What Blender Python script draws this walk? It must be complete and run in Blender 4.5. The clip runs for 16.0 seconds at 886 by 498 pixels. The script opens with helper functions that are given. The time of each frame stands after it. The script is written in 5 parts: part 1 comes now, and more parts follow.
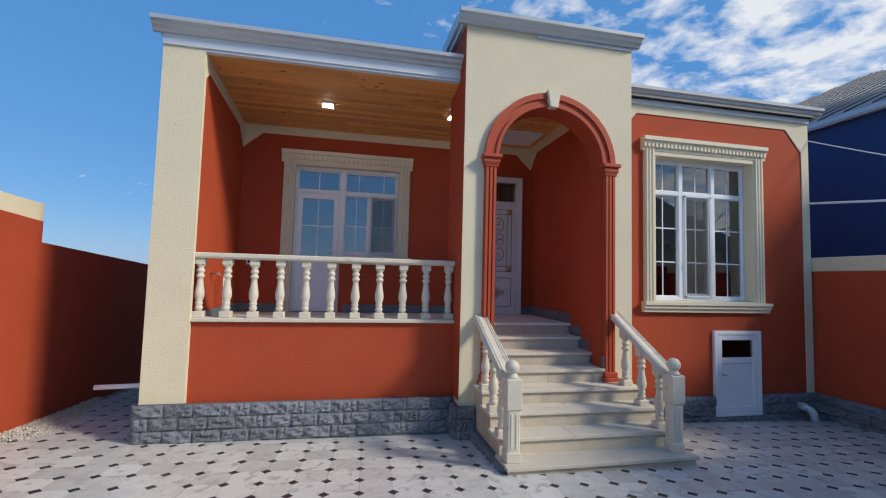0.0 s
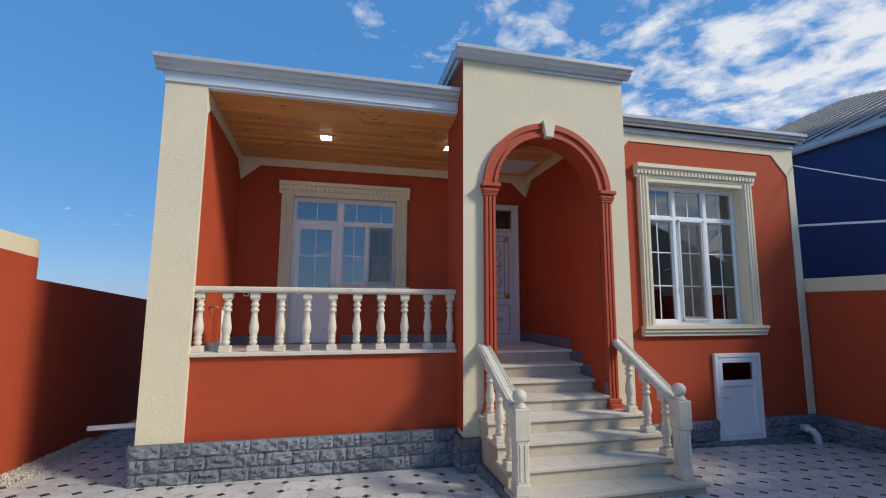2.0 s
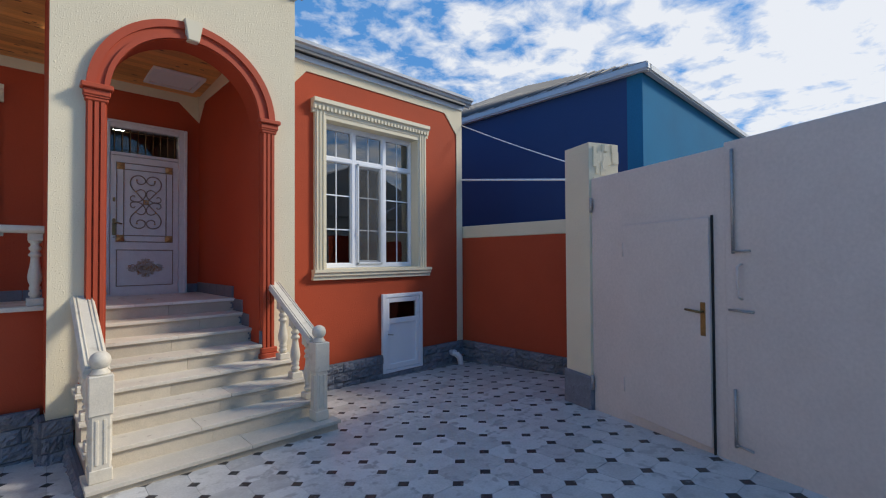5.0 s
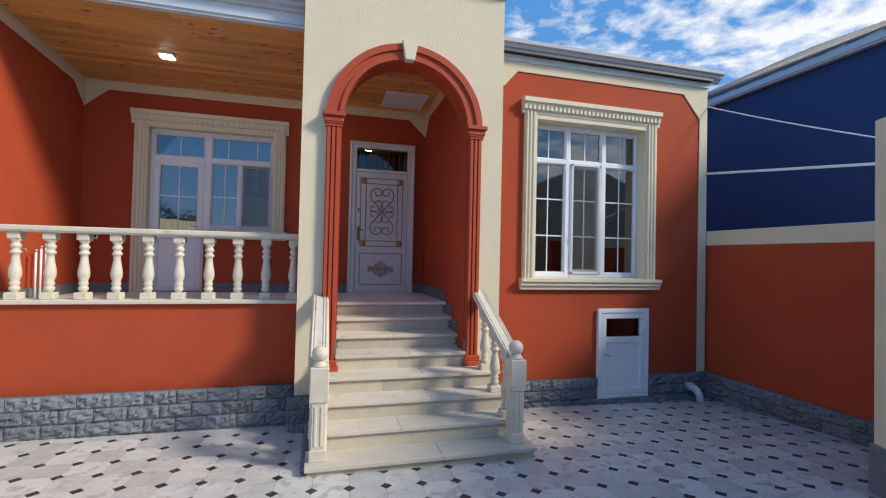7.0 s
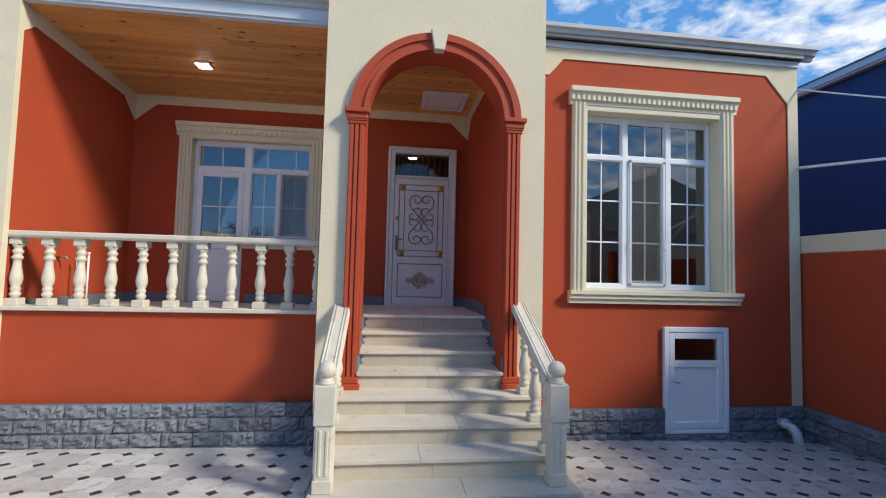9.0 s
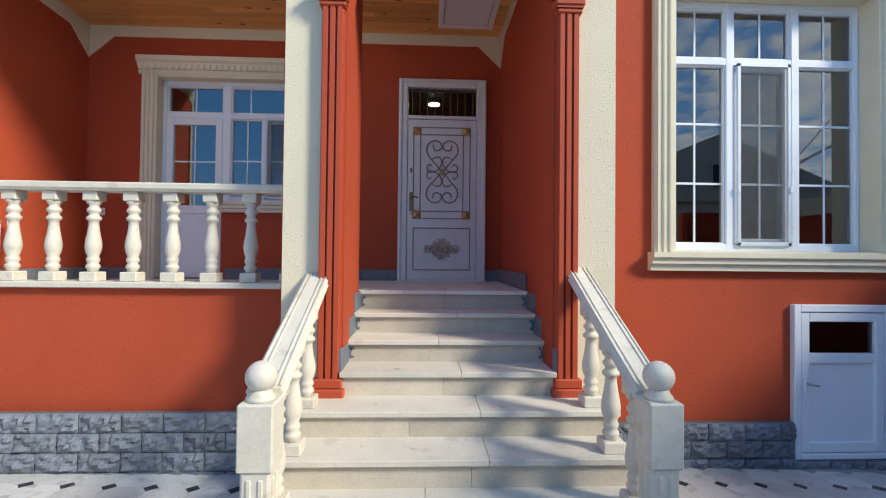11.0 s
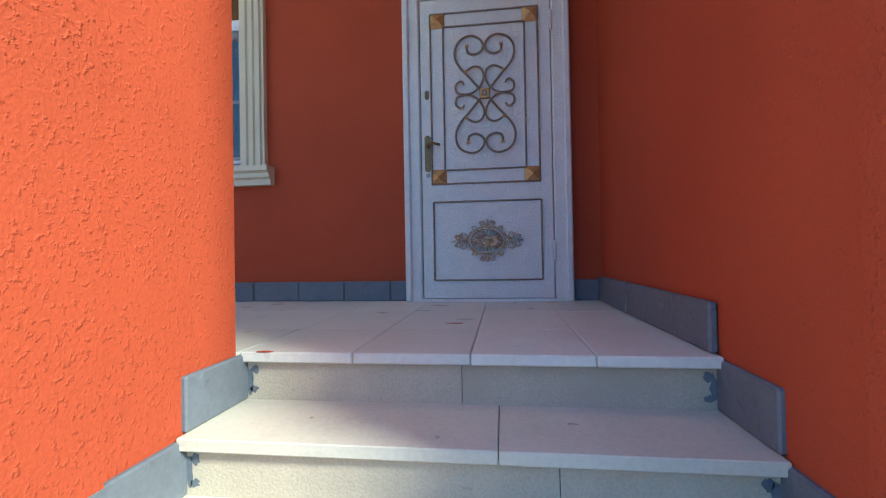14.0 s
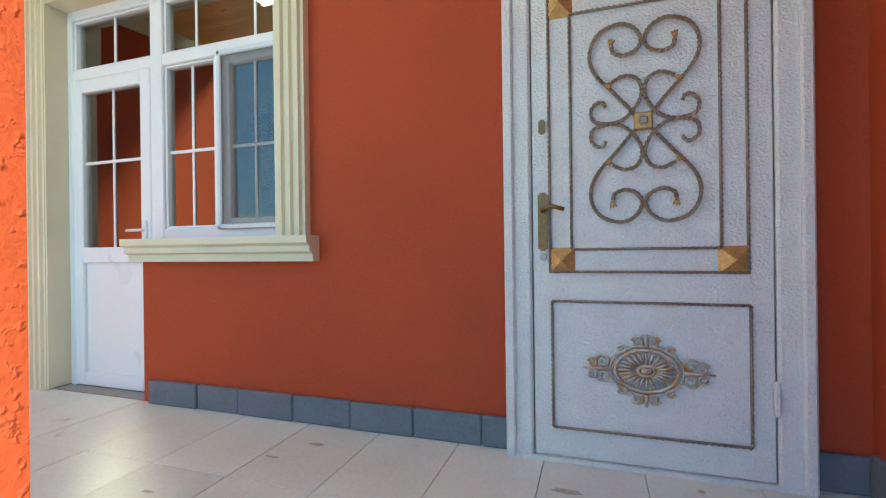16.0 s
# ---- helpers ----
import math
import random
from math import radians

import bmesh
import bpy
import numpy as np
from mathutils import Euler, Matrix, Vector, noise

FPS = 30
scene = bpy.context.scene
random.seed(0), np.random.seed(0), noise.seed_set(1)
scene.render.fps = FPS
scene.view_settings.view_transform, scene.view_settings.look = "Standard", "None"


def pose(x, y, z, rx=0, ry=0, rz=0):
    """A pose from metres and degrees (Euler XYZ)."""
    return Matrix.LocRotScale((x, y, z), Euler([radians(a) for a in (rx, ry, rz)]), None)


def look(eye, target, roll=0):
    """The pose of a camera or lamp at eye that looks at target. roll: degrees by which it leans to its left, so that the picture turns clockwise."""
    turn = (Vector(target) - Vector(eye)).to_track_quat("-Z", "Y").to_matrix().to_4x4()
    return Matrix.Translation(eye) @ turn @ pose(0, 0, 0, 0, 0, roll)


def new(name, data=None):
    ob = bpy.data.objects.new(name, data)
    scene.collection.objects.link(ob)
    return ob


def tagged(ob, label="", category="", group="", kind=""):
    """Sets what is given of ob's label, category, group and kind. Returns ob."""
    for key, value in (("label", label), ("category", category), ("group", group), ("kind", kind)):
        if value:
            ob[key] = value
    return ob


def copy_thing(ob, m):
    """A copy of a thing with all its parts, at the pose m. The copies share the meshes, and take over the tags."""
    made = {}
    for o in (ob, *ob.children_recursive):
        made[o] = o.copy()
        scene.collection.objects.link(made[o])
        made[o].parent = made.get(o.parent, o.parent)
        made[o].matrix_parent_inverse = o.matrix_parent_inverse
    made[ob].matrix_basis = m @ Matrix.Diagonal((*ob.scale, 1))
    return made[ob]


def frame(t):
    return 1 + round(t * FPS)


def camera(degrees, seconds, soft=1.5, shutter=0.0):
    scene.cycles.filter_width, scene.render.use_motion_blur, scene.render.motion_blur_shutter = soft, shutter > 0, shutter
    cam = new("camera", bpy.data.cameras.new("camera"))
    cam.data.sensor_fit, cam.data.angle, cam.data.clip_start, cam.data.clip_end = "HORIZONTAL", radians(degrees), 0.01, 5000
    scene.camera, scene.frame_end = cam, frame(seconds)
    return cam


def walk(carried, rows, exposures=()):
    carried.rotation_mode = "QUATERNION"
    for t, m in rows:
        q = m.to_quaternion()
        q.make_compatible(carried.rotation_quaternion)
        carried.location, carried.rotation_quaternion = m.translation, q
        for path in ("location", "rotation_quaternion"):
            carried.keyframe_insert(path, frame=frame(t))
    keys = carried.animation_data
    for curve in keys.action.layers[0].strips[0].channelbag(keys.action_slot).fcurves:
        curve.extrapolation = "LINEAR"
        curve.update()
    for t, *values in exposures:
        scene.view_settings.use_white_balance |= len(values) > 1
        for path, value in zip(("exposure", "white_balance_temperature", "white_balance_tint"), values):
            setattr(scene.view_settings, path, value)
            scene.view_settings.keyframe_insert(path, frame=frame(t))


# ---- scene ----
cam = camera(89.0, 16.0, soft=1.15)
PATH = [
    (0, (0.251, 0.1, 1.863), (0.667, 2.051, 1.997), 1.5),
    (0.5, (0.232, 0.122, 1.874), (0.357, 2.113, 2.02), 1.5),
    (1, (0.21, 0.123, 1.925), (0.379, 2.108, 2.103), 1.2),
    (1.5, (0.146, 0.11, 1.943), (0.417, 2.071, 2.227), 1.0),
    (2, (0.114, 0.105, 1.893), (0.568, 2.037, 2.143), 0.3),
    (2.5, (0.169, 0.074, 1.84), (0.85, 1.946, 2.012), 0.3),
    (3, (0.331, 0.054, 1.817), (1.161, 1.87, 1.934), 0.2),
    (3.5, (0.567, 0.024, 1.802), (1.512, 1.784, 1.904), 0.1),
    (4, (0.791, 0.011, 1.771), (2.074, 1.543, 1.858), -0.7),
    (4.2, (0.912, 0.028, 1.76), (2.342, 1.425, 1.825), -0.9),
    (6.3, (1.861, 0.237, 1.837), (3.026, 1.863, 1.827), 1.6),
    (6.5, (1.874, 0.304, 1.829), (2.968, 1.978, 1.837), 1.7),
    (7, (1.903, 0.331, 1.868), (2.418, 2.264, 1.907), 1.3),
    (7.5, (1.975, 0.262, 1.825), (1.92, 2.258, 1.918), 1.65),
    (8, (2.142, 0.26, 1.828), (2.119, 2.256, 1.954), 1.7),
    (8.5, (2.292, 0.41, 1.77), (2.487, 2.398, 1.889), 1.3),
    (8.7, (2.317, 0.556, 1.785), (2.56, 2.538, 1.9), 1.5),
    (10.8, (2.609, 2.181, 1.547), (2.705, 4.178, 1.597), 0.5),
    (11, (2.641, 2.311, 1.561), (2.72, 4.309, 1.596), 0.6),
    (11.5, (2.759, 2.756, 1.536), (2.707, 4.755, 1.57), 0.2),
    (12, (2.81, 3.211, 1.509), (2.696, 5.208, 1.541), -0.1),
    (12.5, (2.882, 3.629, 1.461), (2.746, 5.625, 1.485), -0.2),
    (13, (2.935, 4.07, 1.451), (2.727, 6.059, 1.485), -0.9),
    (13.5, (2.932, 4.558, 1.437), (2.672, 6.541, 1.472), -1.2),
    (14, (2.934, 4.932, 1.572), (2.674, 6.915, 1.595), -1.0),
    (14.5, (2.854, 5.241, 1.715), (2.546, 7.217, 1.731), -0.8),
    (15, (2.824, 5.524, 1.838), (2.512, 7.5, 1.849), -0.9),
    (15.5, (2.732, 5.746, 1.972), (2.241, 7.684, 1.984), -0.4),
    (16, (2.654, 5.988, 2.134), (2.02, 7.885, 2.133), -0.7),
]
EXPOSURES = [(0, 0.2, 6800, 9), (4.2, 0.18, 6750, 9), (6.5, 0.45, 7000, 9), (8.7, 0.45, 6850, 8), (11, 0.74, 6600, 5), (12.5, 0.62, 6450, 2),
             (13.5, 1.16, 5950, -3), (14, 1.5, 5950, -10), (14.5, 1.78, 6100, -16), (15.5, 2.2, 6850, -20), (16, 2.3, 7200, -21)]
walk(cam, [(t, look(eye, target, roll)) for t, eye, target, roll in PATH], EXPOSURES)

# ---- light ----
SUN = Vector((1.62, -1.0, 1.32)).normalized()
world = bpy.data.worlds.new("sky")
scene.world = world
world.use_nodes = True
wn, wl = world.node_tree.nodes, world.node_tree.links
wn.clear()


def wnode(kind, **kw):
    n = wn.new(kind)
    for k, v in kw.items():
        n.inputs[k].default_value = v
    return n


sky = wn.new("ShaderNodeTexSky")
sky.sky_type, sky.sun_disc = "NISHITA", False
sky.sun_elevation = math.asin(SUN.z)
sky.sun_rotation = math.atan2(SUN.x, SUN.y)
sky.air_density, sky.dust_density, sky.ozone_density = 1.0, 0.3, 3.0
tc = wn.new("ShaderNodeTexCoord")
sep = wn.new("ShaderNodeSeparateXYZ")
wl.new(tc.outputs["Generated"], sep.inputs[0])


def wmath(op, a, b=None, clamp=False):
    n = wn.new("ShaderNodeMath")
    n.operation, n.use_clamp = op, clamp
    for i, v in enumerate((a, b)):
        if v is None:
            continue
        if isinstance(v, (int, float)):
            n.inputs[i].default_value = v
        else:
            wl.new(v, n.inputs[i])
    return n.outputs[0]


# a sheet of fleecy cloud: directions projected on a level plane
up = wmath("MAXIMUM", wmath("ADD", sep.outputs[2], 0.12), 0.05)
comb = wn.new("ShaderNodeCombineXYZ")
wl.new(wmath("DIVIDE", sep.outputs[0], up), comb.inputs[0])
wl.new(wmath("DIVIDE", sep.outputs[1], up), comb.inputs[1])
fleece = wnode("ShaderNodeTexNoise", Scale=6.5, Detail=8.0, Roughness=0.58, Distortion=0.25)
wl.new(comb.outputs[0], fleece.inputs["Vector"])
banks = wnode("ShaderNodeTexNoise", Scale=0.75, Detail=4.0, Roughness=0.5)
wl.new(comb.outputs[0], banks.inputs["Vector"])
east = wmath("MULTIPLY", wmath("SUBTRACT", sep.outputs[0], 0.36), 1.2)
cover = wmath("ADD", wmath("MULTIPLY", wmath("SUBTRACT", fleece.outputs[0], 0.5), 3.4),
              wmath("ADD", wmath("MULTIPLY", wmath("SUBTRACT", banks.outputs[0], 0.5), 2.2), east))
bank = wmath("MULTIPLY", wmath("MULTIPLY", sep.outputs[0], sep.outputs[1]), -0.4)
mask = wmath("MULTIPLY", wmath("ADD", wmath("ADD", cover, bank), 0.06), 1.4, True)
soft_mask = wmath("MULTIPLY", mask, 0.9)
hazy = wnode("ShaderNodeMix", Factor=0.0)
hazy.data_type = "RGBA"
hue = wn.new("ShaderNodeHueSaturation")
hue.inputs["Saturation"].default_value = 1.12
hue.inputs["Value"].default_value = 1.0
wl.new(sky.outputs[0], hue.inputs["Color"])
wl.new(soft_mask, hazy.inputs["Factor"])
clear = wnode("ShaderNodeMix", Factor=0.76)
clear.data_type = "RGBA"
wl.new(hue.outputs[0], clear.inputs["A"])
clear.inputs["B"].default_value = (0.38, 1.55, 3.9, 1)
wl.new(clear.outputs["Result"], hazy.inputs["A"])
hazy.inputs["B"].default_value = (4.9, 5.1, 5.5, 1)
bg = wnode("ShaderNodeBackground", Strength=0.15)
wl.new(hazy.outputs["Result"], bg.inputs["Color"])
out = wn.new("ShaderNodeOutputWorld")
wl.new(bg.outputs[0], out.inputs[0])
sun = new("sun", bpy.data.lights.new("sun", "SUN"))
sun.data.energy, sun.data.angle, sun.data.color = 2.9, radians(11.0), (1.0, 0.93, 0.82)
sun.matrix_world = look(SUN * 40, (0, 0, 0))

# ---- materials ----


def material(name, color, rough=0.6, metal=0.0, vary=0.12, scale=6.0, fine=120.0, bump=0.15, depth=0.004,
             spots=None, spot_scale=3.0, spot_at=0.6, per="", coarse_bump=0.0, streak=None, spec=0.5):
    m = bpy.data.materials.new(name)
    m.use_nodes = True
    n, l = m.node_tree.nodes, m.node_tree.links
    b = n["Principled BSDF"]
    b.inputs["Roughness"].default_value, b.inputs["Metallic"].default_value = rough, metal
    b.inputs["Specular IOR Level"].default_value = spec
    geo = n.new("ShaderNodeNewGeometry")
    place = geo.outputs["Position"]
    if streak:
        mp = n.new("ShaderNodeVectorMath")
        mp.operation = "MULTIPLY"
        mp.inputs[1].default_value = streak
        l.new(place, mp.inputs[0])
        place = mp.outputs[0]

    def noise_tex(s, detail=4.0):
        t = n.new("ShaderNodeTexNoise")
        t.inputs["Scale"].default_value, t.inputs["Detail"].default_value = s, detail
        l.new(place, t.inputs["Vector"])
        return t.outputs[0]

    big, small = noise_tex(scale), noise_tex(fine, 2.0)
    add = n.new("ShaderNodeMath")
    add.operation = "ADD"
    l.new(big, add.inputs[0])
    l.new(small, add.inputs[1])
    value = add.outputs[0]
    if per:
        if per == "object":
            src = n.new("ShaderNodeObjectInfo").outputs["Random"]
        else:
            src = geo.outputs["Random Per Island"]
        mul = n.new("ShaderNodeMath")
        mul.operation = "MULTIPLY_ADD"
        l.new(src, mul.inputs[0])
        mul.inputs[1].default_value = 0.7
        add2 = n.new("ShaderNodeMath")
        add2.operation = "ADD"
        mul.inputs[2].default_value = -0.35
        l.new(mul.outputs[0], add2.inputs[0])
        l.new(value, add2.inputs[1])
        value = add2.outputs[0]
    ramp = n.new("ShaderNodeMapRange")
    l.new(value, ramp.inputs[0])
    for i, v in ((1, 0.6), (2, 1.4), (3, 1 - vary), (4, 1 + vary)):
        ramp.inputs[i].default_value = v
    sc = n.new("ShaderNodeVectorMath")
    sc.operation = "SCALE"
    sc.inputs[0].default_value = color
    l.new(ramp.outputs[0], sc.inputs["Scale"])
    result = sc.outputs[0]
    if spots:
        st = noise_tex(spot_scale, 6.0)
        sr = n.new("ShaderNodeMapRange")
        l.new(st, sr.inputs[0])
        sr.inputs[1].default_value, sr.inputs[2].default_value = spot_at, spot_at + 0.08
        mx = n.new("ShaderNodeMix")
        mx.data_type = "RGBA"
        l.new(sr.outputs[0], mx.inputs["Factor"])
        l.new(result, mx.inputs["A"])
        mx.inputs["B"].default_value = (*spots, 1)
        result = mx.outputs["Result"]
    l.new(result, b.inputs["Base Color"])
    rr = n.new("ShaderNodeMapRange")
    l.new(big, rr.inputs[0])
    rr.inputs[3].default_value, rr.inputs[4].default_value = max(0.03, rough - 0.08), min(1, rough + 0.08)
    l.new(rr.outputs[0], b.inputs["Roughness"])
    if bump:
        bp = n.new("ShaderNodeBump")
        bp.inputs["Strength"].default_value, bp.inputs["Distance"].default_value = bump, depth
        if coarse_bump:
            cb = n.new("ShaderNodeMath")
            cb.operation = "MULTIPLY_ADD"
            lump = n.new("ShaderNodeMapRange")
            l.new(noise_tex(coarse_bump, 2.0), lump.inputs[0])
            lump.inputs[1].default_value, lump.inputs[2].default_value = 0.55, 0.76
            lump.interpolation_type = "SMOOTHSTEP"
            thick = n.new("ShaderNodeMapRange")
            l.new(noise_tex(2.3, 3.0), thick.inputs[0])
            thick.inputs[1].default_value, thick.inputs[2].default_value, thick.inputs[3].default_value = 0.36, 0.64, 0.45
            patchy = n.new("ShaderNodeMath")
            patchy.operation = "MULTIPLY"
            l.new(lump.outputs[0], patchy.inputs[0])
            l.new(thick.outputs[0], patchy.inputs[1])
            l.new(patchy.outputs[0], cb.inputs[0])
            cb.inputs[1].default_value = 3.2
            l.new(small, cb.inputs[2])
            l.new(cb.outputs[0], bp.inputs["Height"])
        else:
            l.new(small, bp.inputs["Height"])
        l.new(bp.outputs[0], b.inputs["Normal"])
    return m


RED = (0.405, 0.069, 0.030)
M_RED = material("red_stucco", RED, 0.75, vary=0.13, scale=1.6, fine=110, bump=0.42, depth=0.005, coarse_bump=72, spec=0.2)
M_REDSMOOTH = material("red_rolled_render", RED, 0.75, vary=0.13, scale=1.6, fine=170, bump=0.3, depth=0.003, coarse_bump=50, spec=0.2)
M_REDTRIM = material("red_trim_paint", (0.41, 0.066, 0.028), 0.6, vary=0.08, scale=4, fine=140, bump=0.2, spec=0.35)
M_CREAM = material("cream_stucco", (0.70, 0.63, 0.47), 0.8, vary=0.07, scale=1.4, fine=120, bump=0.4, depth=0.005, coarse_bump=52, spec=0.25)
M_MOULD = material("cream_moulding", (0.70, 0.64, 0.49), 0.6, vary=0.06, scale=5, fine=150, bump=0.12, spec=0.35)
M_PLINTH = material("grey_split_stone", (0.155, 0.172, 0.205), 0.7, vary=0.25, scale=9, fine=90, bump=0.5, depth=0.006, coarse_bump=25, per="object")
M_JOINT = material("grey_mortar", (0.10, 0.11, 0.135), 0.85, vary=0.15, fine=90, bump=0.3)
M_SKIRT = material("grey_skirting_paint", (0.135, 0.155, 0.19), 0.6, vary=0.15, scale=7, fine=60, bump=0.4, depth=0.005, coarse_bump=18)
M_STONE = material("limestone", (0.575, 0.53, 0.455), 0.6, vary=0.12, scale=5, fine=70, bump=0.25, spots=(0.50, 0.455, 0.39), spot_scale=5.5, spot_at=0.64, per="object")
# stone of risers and cores: darker, tanner and rougher than the treads
M_RISER = material("riser_limestone", (0.51, 0.45, 0.36), 0.75, vary=0.16, scale=7, fine=130, bump=0.45, depth=0.004, spots=(0.42, 0.37, 0.30), spot_scale=45, spot_at=0.66, per="object")
M_FLOOR = material("landing_limestone", (0.69, 0.68, 0.63), 0.5, vary=0.10, scale=4, fine=50, bump=0.15, spots=(0.45, 0.41, 0.36), spot_scale=6.1, spot_at=0.68, per="object")
M_CAST = material("cast_white_stone", (0.62, 0.575, 0.485), 0.62, vary=0.10, scale=9, fine=80, bump=0.25, spots=(0.52, 0.47, 0.38), spot_scale=7, spot_at=0.63)
M_TILE = material("paving_tile", (0.54, 0.535, 0.52), 0.36, vary=0.16, scale=7, fine=60, bump=0.2, spots=(0.41, 0.405, 0.395), spot_scale=9, spot_at=0.56, per="object")
M_TILEFAR = material("paving_tile_far", (0.54, 0.535, 0.52), 0.36, vary=0.16, scale=7, fine=60, bump=0.2, spots=(0.41, 0.405, 0.395), spot_scale=9, spot_at=0.56, per="island")
M_INSERT = material("dark_insert", (0.028, 0.028, 0.032), 0.4, vary=0.35, scale=30, fine=90, bump=0.2, spots=(0.14, 0.14, 0.14), spot_scale=22, spot_at=0.60)
M_GROUT = material("grout", (0.30, 0.295, 0.285), 0.9, vary=0.15, fine=90, bump=0.3)
M_DIRT = material("earth", (0.22, 0.18, 0.13), 0.95, vary=0.3, scale=0.6, fine=20, bump=0.5, depth=0.02)
M_GRAVEL = material("gravel", (0.50, 0.46, 0.40), 0.9, vary=0.35, scale=40, fine=120, bump=0.3, per="island")
M_PINE = material("pine_board", (0.66, 0.31, 0.10), 0.45, vary=0.28, scale=3.0, fine=26, bump=0.1, streak=(0.35, 6, 6), per="island", spots=None)
M_PVC = material("white_plastic", (0.78, 0.81, 0.86), 0.3, vary=0.025, scale=3, fine=60, bump=0.03)
M_GUTTER = material("grey_gutter_metal", (0.50, 0.54, 0.58), 0.35, metal=0.25, vary=0.08, scale=3, fine=40, bump=0.04)
M_FASCIA = material("pale_fascia_metal", (0.63, 0.68, 0.74), 0.4, metal=0.1, vary=0.06, scale=3, fine=40, bump=0.04)
M_DOOR = material("silver_hammered_paint", (0.70, 0.71, 0.72), 0.36, metal=0.12, vary=0.10, scale=9, fine=105, bump=0.9, depth=0.008, spots=(0.22, 0.21, 0.20), spot_scale=240, spot_at=0.67)
M_ROPE = material("bronzed_iron", (0.31, 0.255, 0.205), 0.38, metal=0.5, vary=0.3, scale=40, fine=160, bump=0.3)
M_GOLD = material("old_gold", (0.50, 0.31, 0.13), 0.45, metal=0.5, vary=0.3, scale=30, fine=120, bump=0.2)
M_MEDAL = material("worn_gilt", (0.52, 0.46, 0.39), 0.4, metal=0.4, vary=0.4, scale=60, fine=160, bump=0.2, spots=(0.50, 0.30, 0.12), spot_scale=30, spot_at=0.52)
M_BRASS = material("dark_brass", (0.22, 0.15, 0.07), 0.35, metal=0.8, vary=0.3, scale=40, fine=120, bump=0.15)
M_GATE = material("beige_gate_paint", (0.62, 0.55, 0.50), 0.55, vary=0.09, scale=2.2, fine=40, bump=0.06)
M_STEEL = material("worn_steel", (0.42, 0.40, 0.38), 0.45, metal=0.6, vary=0.2, scale=20, fine=80, bump=0.1)
# one stucco, two tones: shade is coloured into the dark one, sunlight into the lighter
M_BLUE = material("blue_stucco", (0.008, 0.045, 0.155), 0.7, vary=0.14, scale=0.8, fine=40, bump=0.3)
M_BLUE_SUNLIT = material("sunlit_blue_stucco", (0.02, 0.15, 0.29), 0.9, vary=0.18, scale=0.8, fine=40, bump=0.3, spec=0.1)
M_ROOF = material("grey_roof_sheet", (0.115, 0.12, 0.13), 0.5, metal=0.2, vary=0.12, scale=2, fine=30, bump=0.05)
M_DARK = material("dark_gap", (0.015, 0.015, 0.017), 0.6, vary=0.1, bump=0)
M_ROOM = material("room_plaster", (0.60, 0.53, 0.46), 0.9, vary=0.1, scale=2, fine=30, bump=0.05)
M_BARK = material("bark", (0.12, 0.08, 0.05), 0.9, vary=0.3, scale=20, fine=80, bump=0.5)
M_LEAF = material("leaf", (0.045, 0.08, 0.025), 0.6, vary=0.4, scale=4, fine=40, bump=0, per="island")
M_FARROOF = material("weathered_roof_sheet", (0.33, 0.30, 0.25), 0.7, vary=0.12, scale=2, fine=30, bump=0.05)
# hall gloom put into the wall colour, so the transom reads black
M_HALL = material("darkened_hall_walls", (0.10, 0.075, 0.055), 0.6, vary=0.15, scale=2, fine=30, bump=0.05)
M_HOUSE2 = material("brown_house", (0.46, 0.38, 0.31), 0.8, vary=0.12, scale=1, fine=30, bump=0.2)


def glass_material(name, tint, ior):
    m = bpy.data.materials.new(name)
    m.use_nodes = True
    n, l = m.node_tree.nodes, m.node_tree.links
    n.remove(n["Principled BSDF"])
    tr, gl, mx, fr = (n.new(k) for k in ("ShaderNodeBsdfTransparent", "ShaderNodeBsdfGlossy", "ShaderNodeMixShader", "ShaderNodeFresnel"))
    tr.inputs[0].default_value = (*tint, 1)
    gl.inputs["Roughness"].default_value = 0.01
    fr.inputs["IOR"].default_value = ior
    l.new(fr.outputs[0], mx.inputs[0])
    l.new(tr.outputs[0], mx.inputs[1])
    l.new(gl.outputs[0], mx.inputs[2])
    l.new(mx.outputs[0], n["Material Output"].inputs[0])
    return m


M_GLASS = glass_material("window_glass", (0.70, 0.74, 0.76), 2.9)
M_PLAINGLASS = glass_material("plain_glass", (0.75, 0.78, 0.78), 1.6)
M_MESH = bpy.data.materials.new("insect_net")
M_MESH.use_nodes = True
mn, ml = M_MESH.node_tree.nodes, M_MESH.node_tree.links
mn.remove(mn["Principled BSDF"])
m_t, m_d, m_m = mn.new("ShaderNodeBsdfTransparent"), mn.new("ShaderNodeBsdfDiffuse"), mn.new("ShaderNodeMixShader")
m_d.inputs[0].default_value = (0.16, 0.165, 0.17, 1)
m_m.inputs[0].default_value = 0.25
ml.new(m_t.outputs[0], m_m.inputs[1])
ml.new(m_d.outputs[0], m_m.inputs[2])
ml.new(m_m.outputs[0], mn["Material Output"].inputs[0])
M_LED = bpy.data.materials.new("led_panel")
M_LED.use_nodes = True
M_LED.node_tree.nodes["Principled BSDF"].inputs["Emission Color"].default_value = (1, 0.97, 0.92, 1)
M_LED.node_tree.nodes["Principled BSDF"].inputs["Emission Strength"].default_value = 20.0

# ---- shape helpers ----


